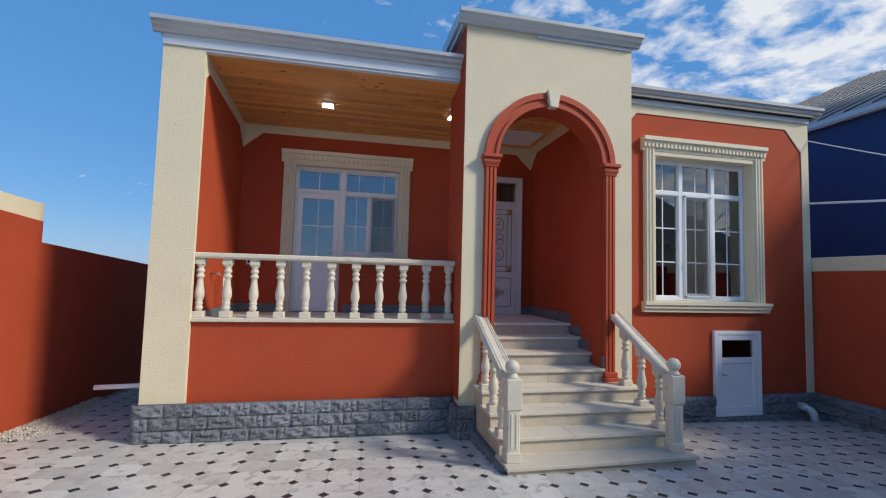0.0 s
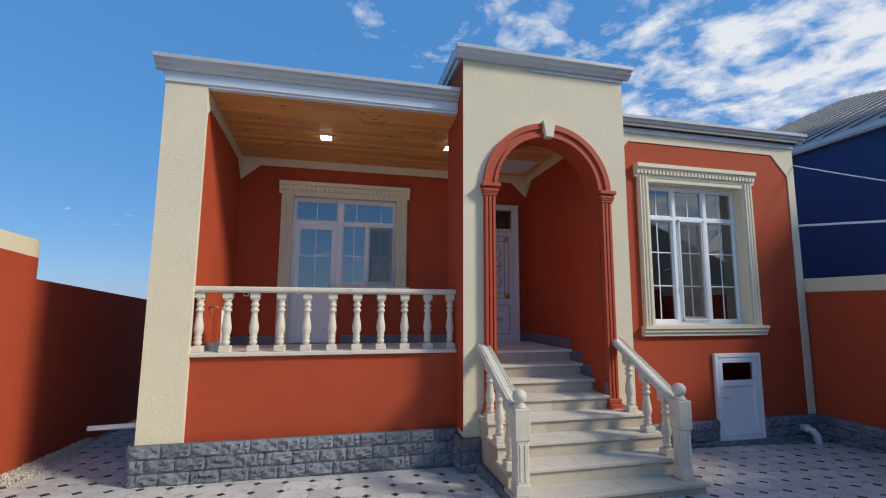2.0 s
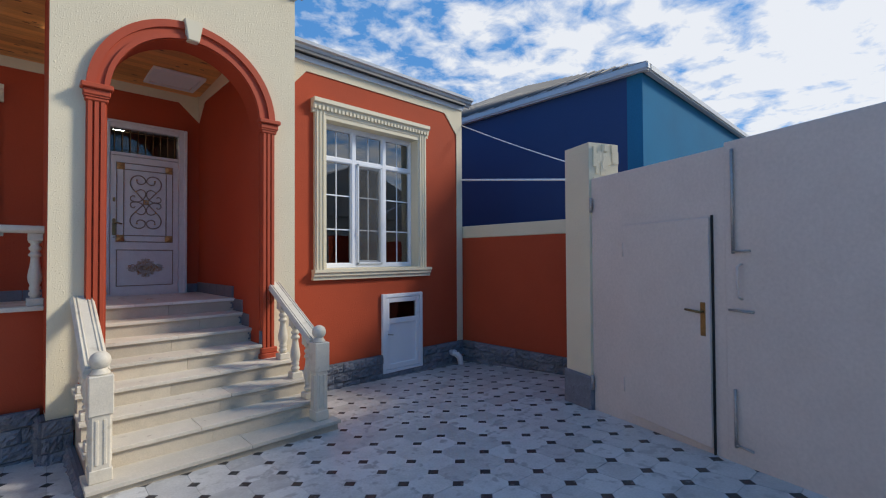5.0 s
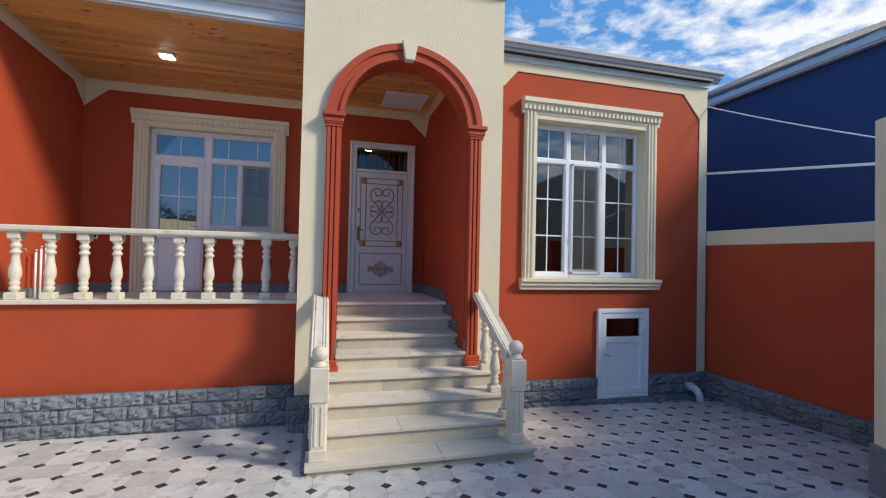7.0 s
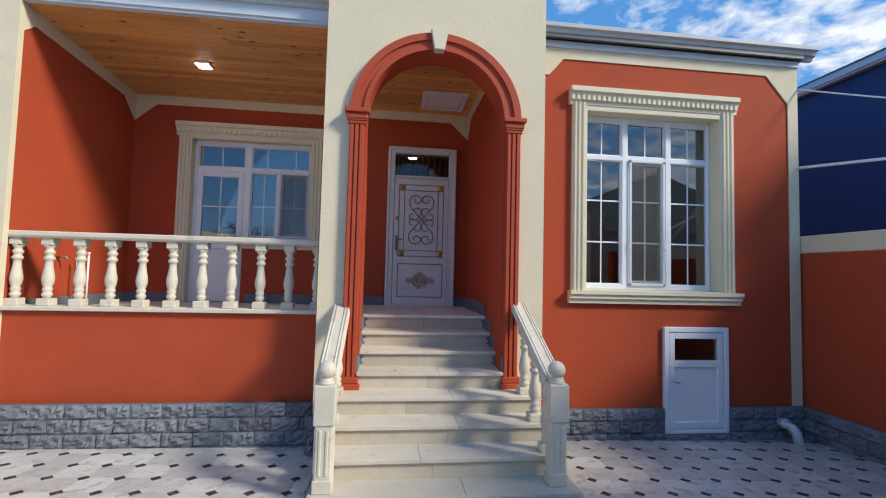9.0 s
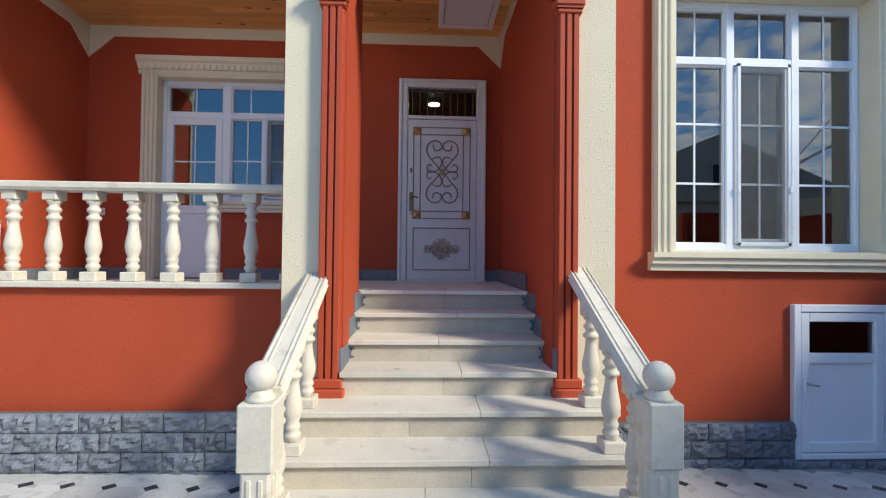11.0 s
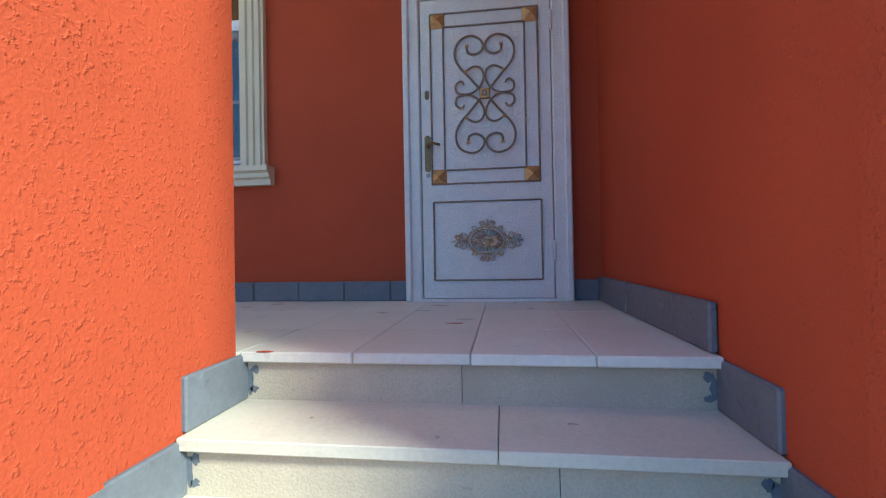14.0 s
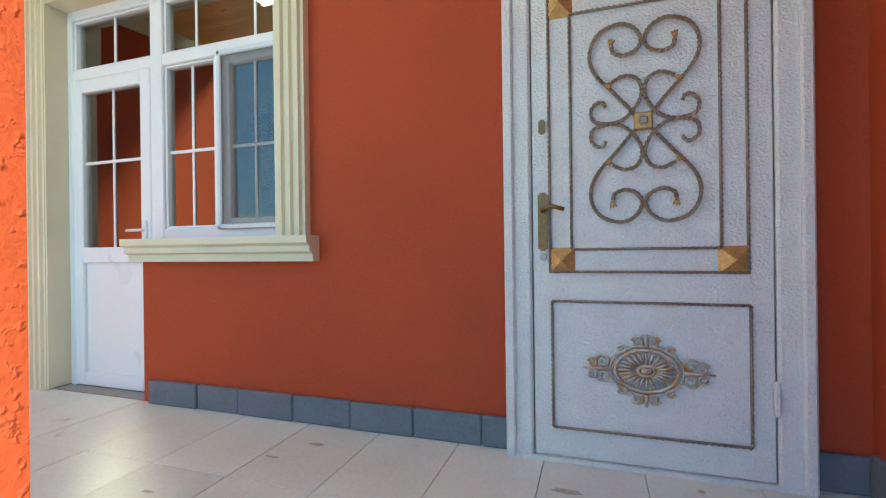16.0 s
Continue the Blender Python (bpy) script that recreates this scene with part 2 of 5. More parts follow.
def box(bm, x0, x1, y0, y1, z0, z1, m=None):
    vs = [bm.verts.new((x, y, z)) for z in (z0, z1) for y in (y0, y1) for x in (x0, x1)]
    if m is not None:
        for v in vs:
            v.co = m @ v.co
    for f in ((0, 2, 3, 1), (4, 5, 7, 6), (0, 1, 5, 4), (2, 6, 7, 3), (0, 4, 6, 2), (1, 3, 7, 5)):
        bm.faces.new([vs[i] for i in f])
    return bm


def one_box(*a, bevel=0.0, segments=1):
    bm = box(bmesh.new(), *a)
    if bevel:
        bmesh.ops.bevel(bm, geom=bm.edges[:], offset=bevel, segments=segments, affect="EDGES")
    return bm


def prism(bm, outline, place):
    """Closes an outline of (u, v) between two depths: place(u, v, side) gives the point."""
    a = [bm.verts.new(place(u, v, 0)) for u, v in outline]
    b = [bm.verts.new(place(u, v, 1)) for u, v in outline]
    bm.faces.new(a)
    bm.faces.new(list(reversed(b)))
    k = len(a)
    for i in range(k):
        bm.faces.new((a[i], b[i], b[(i + 1) % k], a[(i + 1) % k]))
    bmesh.ops.recalc_face_normals(bm, faces=bm.faces[:])
    return bm


def plate_y(outline, y0, y1):
    return prism(bmesh.new(), outline, lambda u, v, s: (u, y1 if s else y0, v))


def plate_x(outline, x0, x1):
    return prism(bmesh.new(), outline, lambda u, v, s: (x1 if s else x0, u, v))


def run_x(profile, x0, x1):
    """A moulding along x with a profile of (y, z)."""
    return prism(bmesh.new(), profile, lambda u, v, s: (x1 if s else x0, u, v))


def run_y(profile, y0, y1):
    """A moulding along y with a profile of (x, z)."""
    return prism(bmesh.new(), profile, lambda u, v, s: (u, y1 if s else y0, v))


def run_z(profile, z0, z1):
    return prism(bmesh.new(), profile, lambda u, v, s: (u, v, z1 if s else z0))


def lathe(bm, profile, segs=20, at=(0, 0)):
    rings = []
    for r, z in profile:
        rings.append([bm.verts.new((at[0] + r * math.cos(2 * math.pi * i / segs), at[1] + r * math.sin(2 * math.pi * i / segs), z)) for i in range(segs)])
    for a, b in zip(rings, rings[1:]):
        for i in range(segs):
            f = bm.faces.new((a[i], a[(i + 1) % segs], b[(i + 1) % segs], b[i]))
            f.smooth = True
    bm.faces.new(list(reversed(rings[0])))
    bm.faces.new(rings[-1])
    return bm


def tube(bm, pts, r, segs=7, taper=1.0):
    pts = [Vector(p) for p in pts]
    rings = []
    ref = Vector((0.13, 0.9, 0.37)).normalized()
    for i, p in enumerate(pts):
        d = (pts[min(i + 1, len(pts) - 1)] - pts[max(i - 1, 0)]).normalized()
        u = d.cross(ref).normalized()
        w = d.cross(u)
        rr = r * (1 + (taper - 1) * i / max(1, len(pts) - 1))
        rings.append([bm.verts.new(p + rr * (u * math.cos(2 * math.pi * k / segs) + w * math.sin(2 * math.pi * k / segs))) for k in range(segs)])
    for a, b in zip(rings, rings[1:]):
        for k in range(segs):
            bm.faces.new((a[k], a[(k + 1) % segs], b[(k + 1) % segs], b[k])).smooth = True
    bm.faces.new(list(reversed(rings[0])))
    bm.faces.new(rings[-1])
    bmesh.ops.recalc_face_normals(bm, faces=bm.faces[:])
    return bm


def ball(bm, c, r, segs=20):
    prof = [(max(0.0005, r * math.sin(math.pi * i / 12)), c[2] - r * math.cos(math.pi * i / 12)) for i in range(13)]
    return lathe(bm, prof, segs, (c[0], c[1]))


def mesh_of(name, bm, mat):
    bmesh.ops.recalc_face_normals(bm, faces=bm.faces[:])
    me = bpy.data.meshes.new(name)
    bm.to_mesh(me)
    bm.free()
    me.materials.append(mat)
    return me


def part(name, bm, mat, parent, label=""):
    ob = new(name, mesh_of(name, bm, mat))
    if parent is not None:
        ob.parent = parent
    return tagged(ob, label) if label else ob


def piece(name, me, parent, m):
    ob = new(name, me)
    ob.parent = parent
    ob.matrix_basis = m
    return ob


def thing(name, label, category, at=(0, 0, 0), group="", kind=""):
    ob = new(name)
    ob.location = at
    ob.empty_display_size = 0.1
    return tagged(ob, label, category, group, kind)


def setting(name, bm, mat, label="", category="wall"):
    return tagged(part(name, bm, mat, None), label, category, kind="structure")


def gz(x, y):
    """The paving falls gently towards the house."""
    return 0.03 - 0.06 * (y - 4.2) - 0.012 * (x - 1.8)


# ---- plan ----
YL, YT, YR, YB = 5.83, 5.50, 5.93, 7.95      # parapet, tower, front wall, porch back wall
XL0, XL1, XT0, XT1, XR = -1.93, -1.47, 1.643, 4.005, 7.52
LAND = 1.26
FX0, FX1 = -3.47, 7.55                        # side fences
TOPZ = 4.60

# ---- ground ----
setting("ground", one_box(-120, 120, -120, 160, -1.2, -0.55), M_DIRT, "bare earth around the plots", "ground")
bm = bmesh.new()
c = [(FX0 - 0.2, -6.5), (9.5, -6.5), (9.5, 12.5), (FX0 - 0.2, 12.5)]
prism(bm, c, lambda u, v, s: (u, v, gz(u, v) - (0.005 if s else 0.7)))
pavement = setting("pavement", bm, M_GROUT, "light grey octagonal courtyard paving with dark square inserts", "paving")

# ---- house shell ----
setting("wall_parapet", one_box(XL1, XT0, YL, YL + 0.22, -0.6, 1.302), M_REDSMOOTH, "red stucco parapet below the porch balustrade")
setting("wall_porch_left", one_box(XL0 + 0.02, XL1 - 0.02, YL + 0.0, 12.0, -0.6, TOPZ), M_REDSMOOTH, "red stucco side wall of the porch")
setting("wall_pilaster", one_box(XL0, XL1, YL - 0.07, YL - 0.001, 0.0, TOPZ), M_CREAM, "cream stucco corner pilaster")
setting("wall_pilaster_side", one_box(XL0, XL0 + 0.018, YL, 6.3, 0.0, TOPZ), M_CREAM, "cream stucco pilaster return")
setting("wall_tower_side", one_box(XT0, XT0 + 0.2, YT + 0.3, 6.315, -0.6, 5.12), M_RED, "red stucco side of the entrance tower")
setting("wall_tower_pier", one_box(XT0 + 0.2, 2.06, YT + 0.3, 6.315, -0.6, 5.12), M_RED, "red stucco pier beside the steps")
setting("wall_porch_right", one_box(3.57, XT1 - 0.04, YT + 0.3, YB, -0.6, 5.12), M_REDSMOOTH, "red stucco side wall of the entrance")

# porch back wall with the balcony door-window and the entrance door openings
def wall_with_holes(x0, x1, y0, y1, z0, z1, holes):
    """holes: (xa, xb, za, zb)."""
    bm = bmesh.new()
    xs = sorted({x0, x1, *[h[0] for h in holes], *[h[1] for h in holes]})
    for a, b in zip(xs, xs[1:]):
        zs = [z0]
        for xa, xb, za, zb in sorted(holes, key=lambda h: h[2]):
            if xa <= a + 1e-6 and xb >= b - 1e-6:
                zs += [za, zb]
        zs.append(z1)
        for i in range(0, len(zs), 2):
            if zs[i + 1] - zs[i] > 0.01:
                box(bm, a, b, y0, y1, zs[i], zs[i + 1])
    return bm


BX0, BX1, BMID, BTOP, BSILL = -0.66, 1.12, 0.13, 3.74, 2.21
setting("wall_porch_back", wall_with_holes(XL1 - 0.02, 3.57, YB, YB + 0.28, -0.6, TOPZ,
        [(BX0, BMID, LAND, BTOP), (BMID, BX1, BSILL, BTOP), (2.32, 3.36, LAND, 3.74)]), M_REDSMOOTH, "red stucco back wall of the porch")
WX0, WX1, WZ0, WZ1 = 4.66, 6.42, 1.62, 3.80
setting("wall_front_right", wall_with_holes(XT1 - 0.04, XR - 0.012, YR, YR + 0.3, -0.6, TOPZ, [(WX0, WX1, WZ0, WZ1), (5.72, 6.46, -0.02, 1.16)]), M_REDSMOOTH, "red stucco front wall")
setting("wall_side_right", one_box(XR - 0.3, XR - 0.014, YR + 0.3, 12.0, -0.6, TOPZ), M_RED, "red stucco side wall")
setting("wall_back", one_box(XL0, XR, 12.0, 12.3, -0.6, TOPZ), M_RED, "red stucco rear wall")

# tower front with its arch
ACX, AR, AZ = 2.814, 0.752, 3.40
N = 40
arch = [(ACX + AR * math.cos(math.pi * i / N), AZ + AR * math.sin(math.pi * i / N)) for i in range(N + 1)]
bm = bmesh.new()
o0 = [(XT0, 0.2), (ACX - AR, 0.2)] + list(reversed(arch)) + [(ACX + AR, 0.2), (XT1, 0.2), (XT1, 5.13), (XT0, 5.13)]
prism(bm, o0, lambda u, v, s: (u, YT + (0.3 if s else 0.0), v))
tower = setting("wall_tower_front", bm, M_CREAM, "cream stucco entrance tower with a round arch")
bm = bmesh.new()
lin = [(ACX + (AR + 0.004) * math.cos(math.pi * i / N), AZ + (AR + 0.004) * math.sin(math.pi * i / N)) for i in range(N + 1)]
lin2 = [(ACX + (AR - 0.012) * math.cos(math.pi * i / N), AZ + (AR - 0.012) * math.sin(math.pi * i / N)) for i in range(N + 1)]
prism(bm, [(ACX + AR + 0.004, 0.6)] + lin + [(ACX - AR - 0.004, 0.6), (ACX - AR + 0.012, 0.6)] + list(reversed(lin2)) + [(ACX + AR - 0.012, 0.6)], lambda u, v, s: (u, YT + (0.304 if s else -0.002), v))
setting("trim_arch_lining", bm, M_RED, "red stucco lining of the arch", "trim")
# red sides of the tower
setting("trim_tower_side", one_box(XT0 - 0.006, XT0 - 0.001, YT + 0.004, YL + 0.0, 0.4, 5.12), M_RED, "red painted side of the tower", "trim")
setting("wall_tower_upper", one_box(XT0 + 0.2, XT1 - 0.05, YT + 0.304, YT + 0.40, 4.42, 5.12), M_RED, "upper wall of the tower")
setting("wall_tower_rear", one_box(XT0, XT1 - 0.05, 7.6, 7.9, TOPZ, 5.12), M_RED, "rear of the tower above the roof")

# archivolt, keystone and fluted pilasters
surround = thing("arch_surround", "red painted archivolt on fluted pilasters round the entrance", "arch trim", (ACX, YT, 0), kind="structure")


def under(parent, name, bm, mat, label=""):
    ob = part(name, bm, mat, parent, label)
    ob.matrix_parent_inverse = Matrix.Translation(parent.location).inverted()
    return ob


for name, ra, rb, d in (("archivolt", AR - 0.02, AR + 0.13, 0.035), ("archivolt_rim", AR + 0.085, AR + 0.16, 0.06), ("archivolt_bead", AR - 0.025, AR + 0.02, 0.055)):
    bm = bmesh.new()
    ring = [(ACX + rb * math.cos(math.pi * i / N), AZ + 0.02 + rb * math.sin(math.pi * i / N)) for i in range(N + 1)]
    ring += [(ACX + ra * math.cos(math.pi * i / N), AZ + 0.02 + ra * math.sin(math.pi * i / N)) for i in range(N, -1, -1)]
    prism(bm, ring, lambda u, v, s: (u, YT - (0.0 if s else d) - (0.001 if s else 0), v))
    under(surround, name, bm, M_REDTRIM)
bm = plate_y([(ACX - 0.055, AZ + AR - 0.02), (ACX + 0.055, AZ + AR - 0.02), (ACX + 0.095, AZ + AR + 0.21), (ACX - 0.095, AZ + AR + 0.21)], YT - 0.10, YT - 0.002)
bmesh.ops.bevel(bm, geom=bm.edges[:], offset=0.008, segments=2, affect="EDGES")
under(surround, "keystone", bm, M_MOULD, "cream keystone")
for sgn in (-1, 1):
    xa = ACX + sgn * (AR + 0.078)
    prof = [(xa - 0.077, YT - 0.001), (xa - 0.077, YT - 0.045)]
    for k in (-1, 0, 1):
        for u, dy in ((-0.022, 0.045), (-0.016, 0.072), (0.016, 0.072), (0.022, 0.045)):
            prof.append((xa + k * 0.050 + u, YT - dy))
    prof += [(xa + 0.077, YT - 0.045), (xa + 0.077, YT - 0.001)]
    under(surround, "fluted_shaft", run_z(prof, 0.70, 3.32), M_REDTRIM)
    for w, d, z0, z1 in ((0.115, 0.11, 0.585, 0.655), (0.098, 0.09, 0.655, 0.72), (0.09, 0.082, 3.29, 3.325), (0.105, 0.10, 3.34, 3.40), (0.125, 0.125, 3.40, 3.45)):
        under(surround, "pilaster_base" if z0 < 1 else "impost", one_box(xa - w, xa + w, YT - d, YT - 0.003, z0, z1, bevel=0.008), M_REDTRIM)
    under(surround, "impost", one_box(xa - 0.095, xa + 0.095, YT - 0.09, YT - 0.003, 3.325, 3.34), M_REDTRIM)

# cream bands with cut corners under the eaves and ceilings
setting("trim_front_band", plate_y([(XT1 - 0.04, TOPZ), (XT1 - 0.04, 4.20), (4.20, 4.20), (4.38, 4.41), (7.08, 4.41), (7.38, 4.06), (7.38, 0.24), (XR, 0.24), (XR, TOPZ)], YR - 0.014, YR - 0.001), M_CREAM, "cream band and corner strip of the front wall", "trim")
setting("trim_front_corner", one_box(XR - 0.013, XR, YR, 6.4, 0.24, TOPZ), M_CREAM, "cream corner return", "trim")
setting("trim_porch_back_band", plate_y([(XL1 - 0.02, TOPZ), (XL1 - 0.02, 3.96), (-1.19, 4.22), (1.9, 4.22), (3.28, 4.22), (3.567, 3.95), (3.567, TOPZ)], YB - 0.014, YB - 0.001), M_CREAM, "cream band under the porch ceiling", "trim")
setting("trim_porch_side_band", plate_x([(YL + 0.001, TOPZ), (YL + 0.001, 4.18), (YL + 0.16, 4.31), (YB - 0.3, 4.22), (YB - 0.015, 3.96), (YB - 0.015, TOPZ)], XL1 - 0.019, XL1 - 0.006), M_CREAM, "cream band on the porch side wall", "trim")
setting("trim_entrance_side_band", plate_x([(6.1, TOPZ), (6.1, 4.24), (YB - 0.3, 4.22), (YB - 0.015, 3.95), (YB - 0.015, TOPZ)], 3.557, 3.569), M_CREAM, "cream band on the entrance side wall", "trim")

# pine ceiling, boards along x
bm = bmesh.new()
y = YL - 0.0
rng = random.Random(5)


def ceil_z(y):
    return 4.475 - 0.058 * (y - 5.83)


while y < YB - 0.02:
    x = XL1 - 0.02 - rng.random() * 1.5
    y1 = min(y + 0.098, YB)
    while x < 3.57:
        xe = x + 1.6 + rng.random() * 1.4
        a, b = max(x, XL1 - 0.019), min(xe - 0.002, 3.568)
        if y < YT + 0.41:
            a2, b2 = a, min(b, XT0 - 0.002)
        else:
            a2, b2 = a, b
        if b2 - a2 > 0.05:
            vs = [bm.verts.new(p) for p in ((a2, y, ceil_z(y)), (b2, y, ceil_z(y)), (b2, y1 - 0.004, ceil_z(y1)), (a2, y1 - 0.004, ceil_z(y1)),
                                            (a2, y, ceil_z(y) + 0.02), (b2, y, ceil_z(y) + 0.02), (b2, y1 - 0.004, ceil_z(y1) + 0.02), (a2, y1 - 0.004, ceil_z(y1) + 0.02))]
            for f in ((0, 1, 2, 3), (4, 7, 6, 5), (0, 4, 5, 1), (1, 5, 6, 2), (2, 6, 7, 3), (3, 7, 4, 0)):
                bm.faces.new([vs[i] for i in f])
        x = xe
    y = y1
setting("ceiling", bm, M_PINE, "varnished knotty pine board ceiling of the porch", "ceiling")
setting("roof_deck", one_box(XL0, XR, YL - 0.02, 12.3, 4.62, 4.70), M_ROOF, "flat roof deck", "roof")
setting("ceiling_back", one_box(XL1 - 0.02, 3.57, YT + 0.42, YB, 4.52, 4.60), M_DARK, "boards above the ceiling", "ceiling")
# knots in the boards
bm = bmesh.new()
for i in range(70):
    kx, ky = rng.uniform(XL1 + 0.05, 3.4), rng.uniform(YL + 0.1, YB - 0.1)
    if ky < 6.4 and 1.5 < kx < 2.2:
        continue
    r = rng.uniform(0.010, 0.027)
    vs = [bm.verts.new((kx + r * 1.7 * math.cos(a * math.pi / 4), ky + r * 0.7 * math.sin(a * math.pi / 4), ceil_z(ky) - 0.0012)) for a in range(8)]
    bm.faces.new(vs)
setting("ceiling_knots", bm, material("pine_knot", (0.13, 0.045, 0.015), 0.5, vary=0.2, bump=0), "dark knots of the pine boards", "ceiling")
tagged(bpy.data.objects["ceiling_knots"], kind="stuff")


# ---- gutters, fascia and roof edges ----
def gutter(name, x0, x1, yf, z, label):
    """Moulded gutter along x in front of yf, its foot at z."""
    prof = [(yf, z), (yf - 0.05, z), (yf - 0.06, z + 0.03), (yf - 0.10, z + 0.05), (yf - 0.11, z + 0.085), (yf - 0.15, z + 0.10), (yf - 0.155, z + 0.145), (yf - 0.135, z + 0.155), (yf, z + 0.12)]
    return setting(name, run_x(prof, x0, x1), M_GUTTER, label, "gutter")


gutter("gutter_porch", XL0 - 0.10, XT0 - 0.01, YL - 0.08, 4.635, "grey moulded metal gutter over the porch")
setting("fascia_porch", one_box(XL0 - 0.006, XT0 - 0.01, YL - 0.092, YL - 0.072, 4.51, 4.65, bevel=0.004), M_FASCIA, "pale metal fascia board over the porch", "fascia")
setting("fascia_porch_soffit", one_box(XL1, XT0 - 0.01, YL - 0.071, YL, 4.48, 4.6), M_FASCIA, "pale metal soffit", "fascia")
gutter("gutter_front", XT1 + 0.002, XR + 0.16, YR - 0.025, 4.62, "grey moulded metal gutter over the front wall")
setting("fascia_front", one_box(XT1 + 0.002, XR + 0.01, YR - 0.036, YR - 0.016, 4.54, 4.64, bevel=0.004), M_FASCIA, "pale metal fascia of the front wall", "fascia")
gutter("gutter_tower", XT0 - 0.12, XT1 + 0.10, YT - 0.0, 5.12, "grey moulded metal gutter on the tower")
setting("fascia_tower", one_box(XT0 + 0.95, XT1 - 0.01, YT - 0.02, YT - 0.002, 5.075, 5.12), M_GUTTER, "metal strip below the tower gutter", "fascia")
prof = [(XT0, 5.12), (XT0 - 0.05, 5.12), (XT0 - 0.06, 5.15), (XT0 - 0.10, 5.17), (XT0 - 0.12, 5.22), (XT0 - 0.125, 5.275), (XT0, 5.24)]
setting("gutter_tower_side", run_y(prof, YT - 0.001, 7.9), M_GUTTER, "grey moulded metal gutter on the tower side", "gutter")
prof = [(XT1, 5.12), (XT1 + 0.04, 5.12), (XT1 + 0.06, 5.16), (XT1 + 0.10, 5.22), (XT1 + 0.10, 5.275), (XT1, 5.24)]
setting("gutter_tower_side_right", run_y(prof, YT - 0.001, 7.9), M_GUTTER, "grey moulded metal gutter on the tower side", "gutter")
prof = [(XL0, 4.635), (XL0 - 0.04, 4.635), (XL0 - 0.05, 4.67), (XL0 - 0.09, 4.73), (XL0 - 0.10, 4.79), (XL0, 4.755)]
setting("gutter_porch_side", run_y(prof, YL - 0.08, 12.2), M_GUTTER, "grey moulded metal gutter on the side", "gutter")
prof = [(XR, 4.62), (XR + 0.05, 4.62), (XR + 0.06, 4.66), (XR + 0.14, 4.72), (XR + 0.16, 4.775), (XR, 4.74)]
setting("gutter_side_right", run_y(prof, YR - 0.025, 12.2), M_GUTTER, "grey moulded metal gutter on the side", "gutter")
setting("roof_tower", one_box(XT0 - 0.05, XT1 + 0.05, YT - 0.05, 7.9, 5.13, 5.235), M_ROOF, "grey sheet roof of the tower", "roof")
bm = bmesh.new()
prism(bm, [(YL - 0.07, 4.76), (9.2, 5.15), (12.2, 4.76)], lambda u, v, s: (XR + 0.1 if s else XL0 - 0.08, u, v))
setting("roof_main", bm, M_ROOF, "low grey sheet metal roof", "roof")


# ---- windows ----
def bar(bm, x0, x1, y0, y1, z0, z1, b=0.006):
    t = one_box(x0, x1, y0, y1, z0, z1, bevel=min(b, 0.3 * (x1 - x0), 0.3 * (z1 - z0)))
    me = bpy.data.meshes.new("tmp")
    t.to_mesh(me)
    t.free()
    bm.from_mesh(me)
    bpy.data.meshes.remove(me)


def sash(parent, x0, x1, z0, z1, y, w=0.05, name="sash", mx=(), mz=(), panel=None, mat=None):
    """A glazed sash with glazing bars; panel: height below which it is a solid white panel."""
    bm = bmesh.new()
    d0, d1 = y - 0.02, y + 0.04
    bar(bm, x0, x0 + w, d0, d1, z0, z1)
    bar(bm, x1 - w, x1, d0, d1, z0, z1)
    bar(bm, x0 + w, x1 - w, d0 + 0.001, d1, z1 - w, z1)
    bar(bm, x0 + w, x1 - w, d0 + 0.001, d1, z0, z0 + w)
    if panel:
        bar(bm, x0 + w, x1 - w, d0 + 0.001, d1, panel - 0.05, panel + 0.05)
    s = part(name, bm, mat or M_PVC, parent)
    lo = z0 + w
    if panel:
        part("panel", one_box(x0 + w, x1 - w, y + 0.004, y + 0.03, lo, panel - 0.05), M_PVC, s)
        lo = panel + 0.05
    pane = part("pane", one_box(x0 + w - 0.004, x1 - w + 0.004, y + 0.010, y + 0.016, lo - 0.004, z1 - w + 0.004), M_GLASS, s)
    pane.visible_shadow = False
    for u in mx:
        part("glazing_bar", one_box(u - 0.0075, u + 0.0075, y + 0.003, y + 0.009, lo, z1 - w), M_PVC, s)
    for v in mz:
        part("glazing_bar", one_box(x0 + w, x1 - w, y + 0.002, y + 0.008, v - 0.009, v + 0.009), M_PVC, s)
    return s


def dentil_head(parent, x0, x1, y, z0, z1, n, mat=M_MOULD):
    """Cornice with a row of dentils in front of y."""
    h = z1 - z0
    prof = [(y, z0), (y - 0.05, z0), (y - 0.05, z0 + 0.25 * h), (y - 0.085, z0 + 0.55 * h), (y - 0.085, z0 + 0.62 * h), (y - 0.115, z0 + 0.72 * h), (y - 0.115, z1), (y, z1)]
    part("cornice", run_x(prof, x0, x1), mat, parent)
    w = (x1 - x0) / n
    bm0 = one_box(-w * 0.28, w * 0.28, -0.033, 0, 0, 0.30 * h)
    me = mesh_of("dentil", bm0, mat)
    for i in range(n):
        piece("dentil", me, parent, pose(x0 + w * (i + 0.5), y - 0.051, z0 + 0.24 * h))


def fluted_jamb(parent, x0, x1, y, z0, z1):
    w = x1 - x0
    prof = [(x0, y), (x0, y - 0.045)]
    for k in range(3):
        u = x0 + w * (0.2 + 0.3 * k)
        prof += [(u - 0.10 * w, y - 0.045), (u - 0.06 * w, y - 0.062), (u + 0.06 * w, y - 0.062), (u + 0.10 * w, y - 0.045)]
    prof += [(x1, y - 0.045), (x1, y)]
    part("jamb", run_z(prof, z0, z1), M_MOULD, parent)


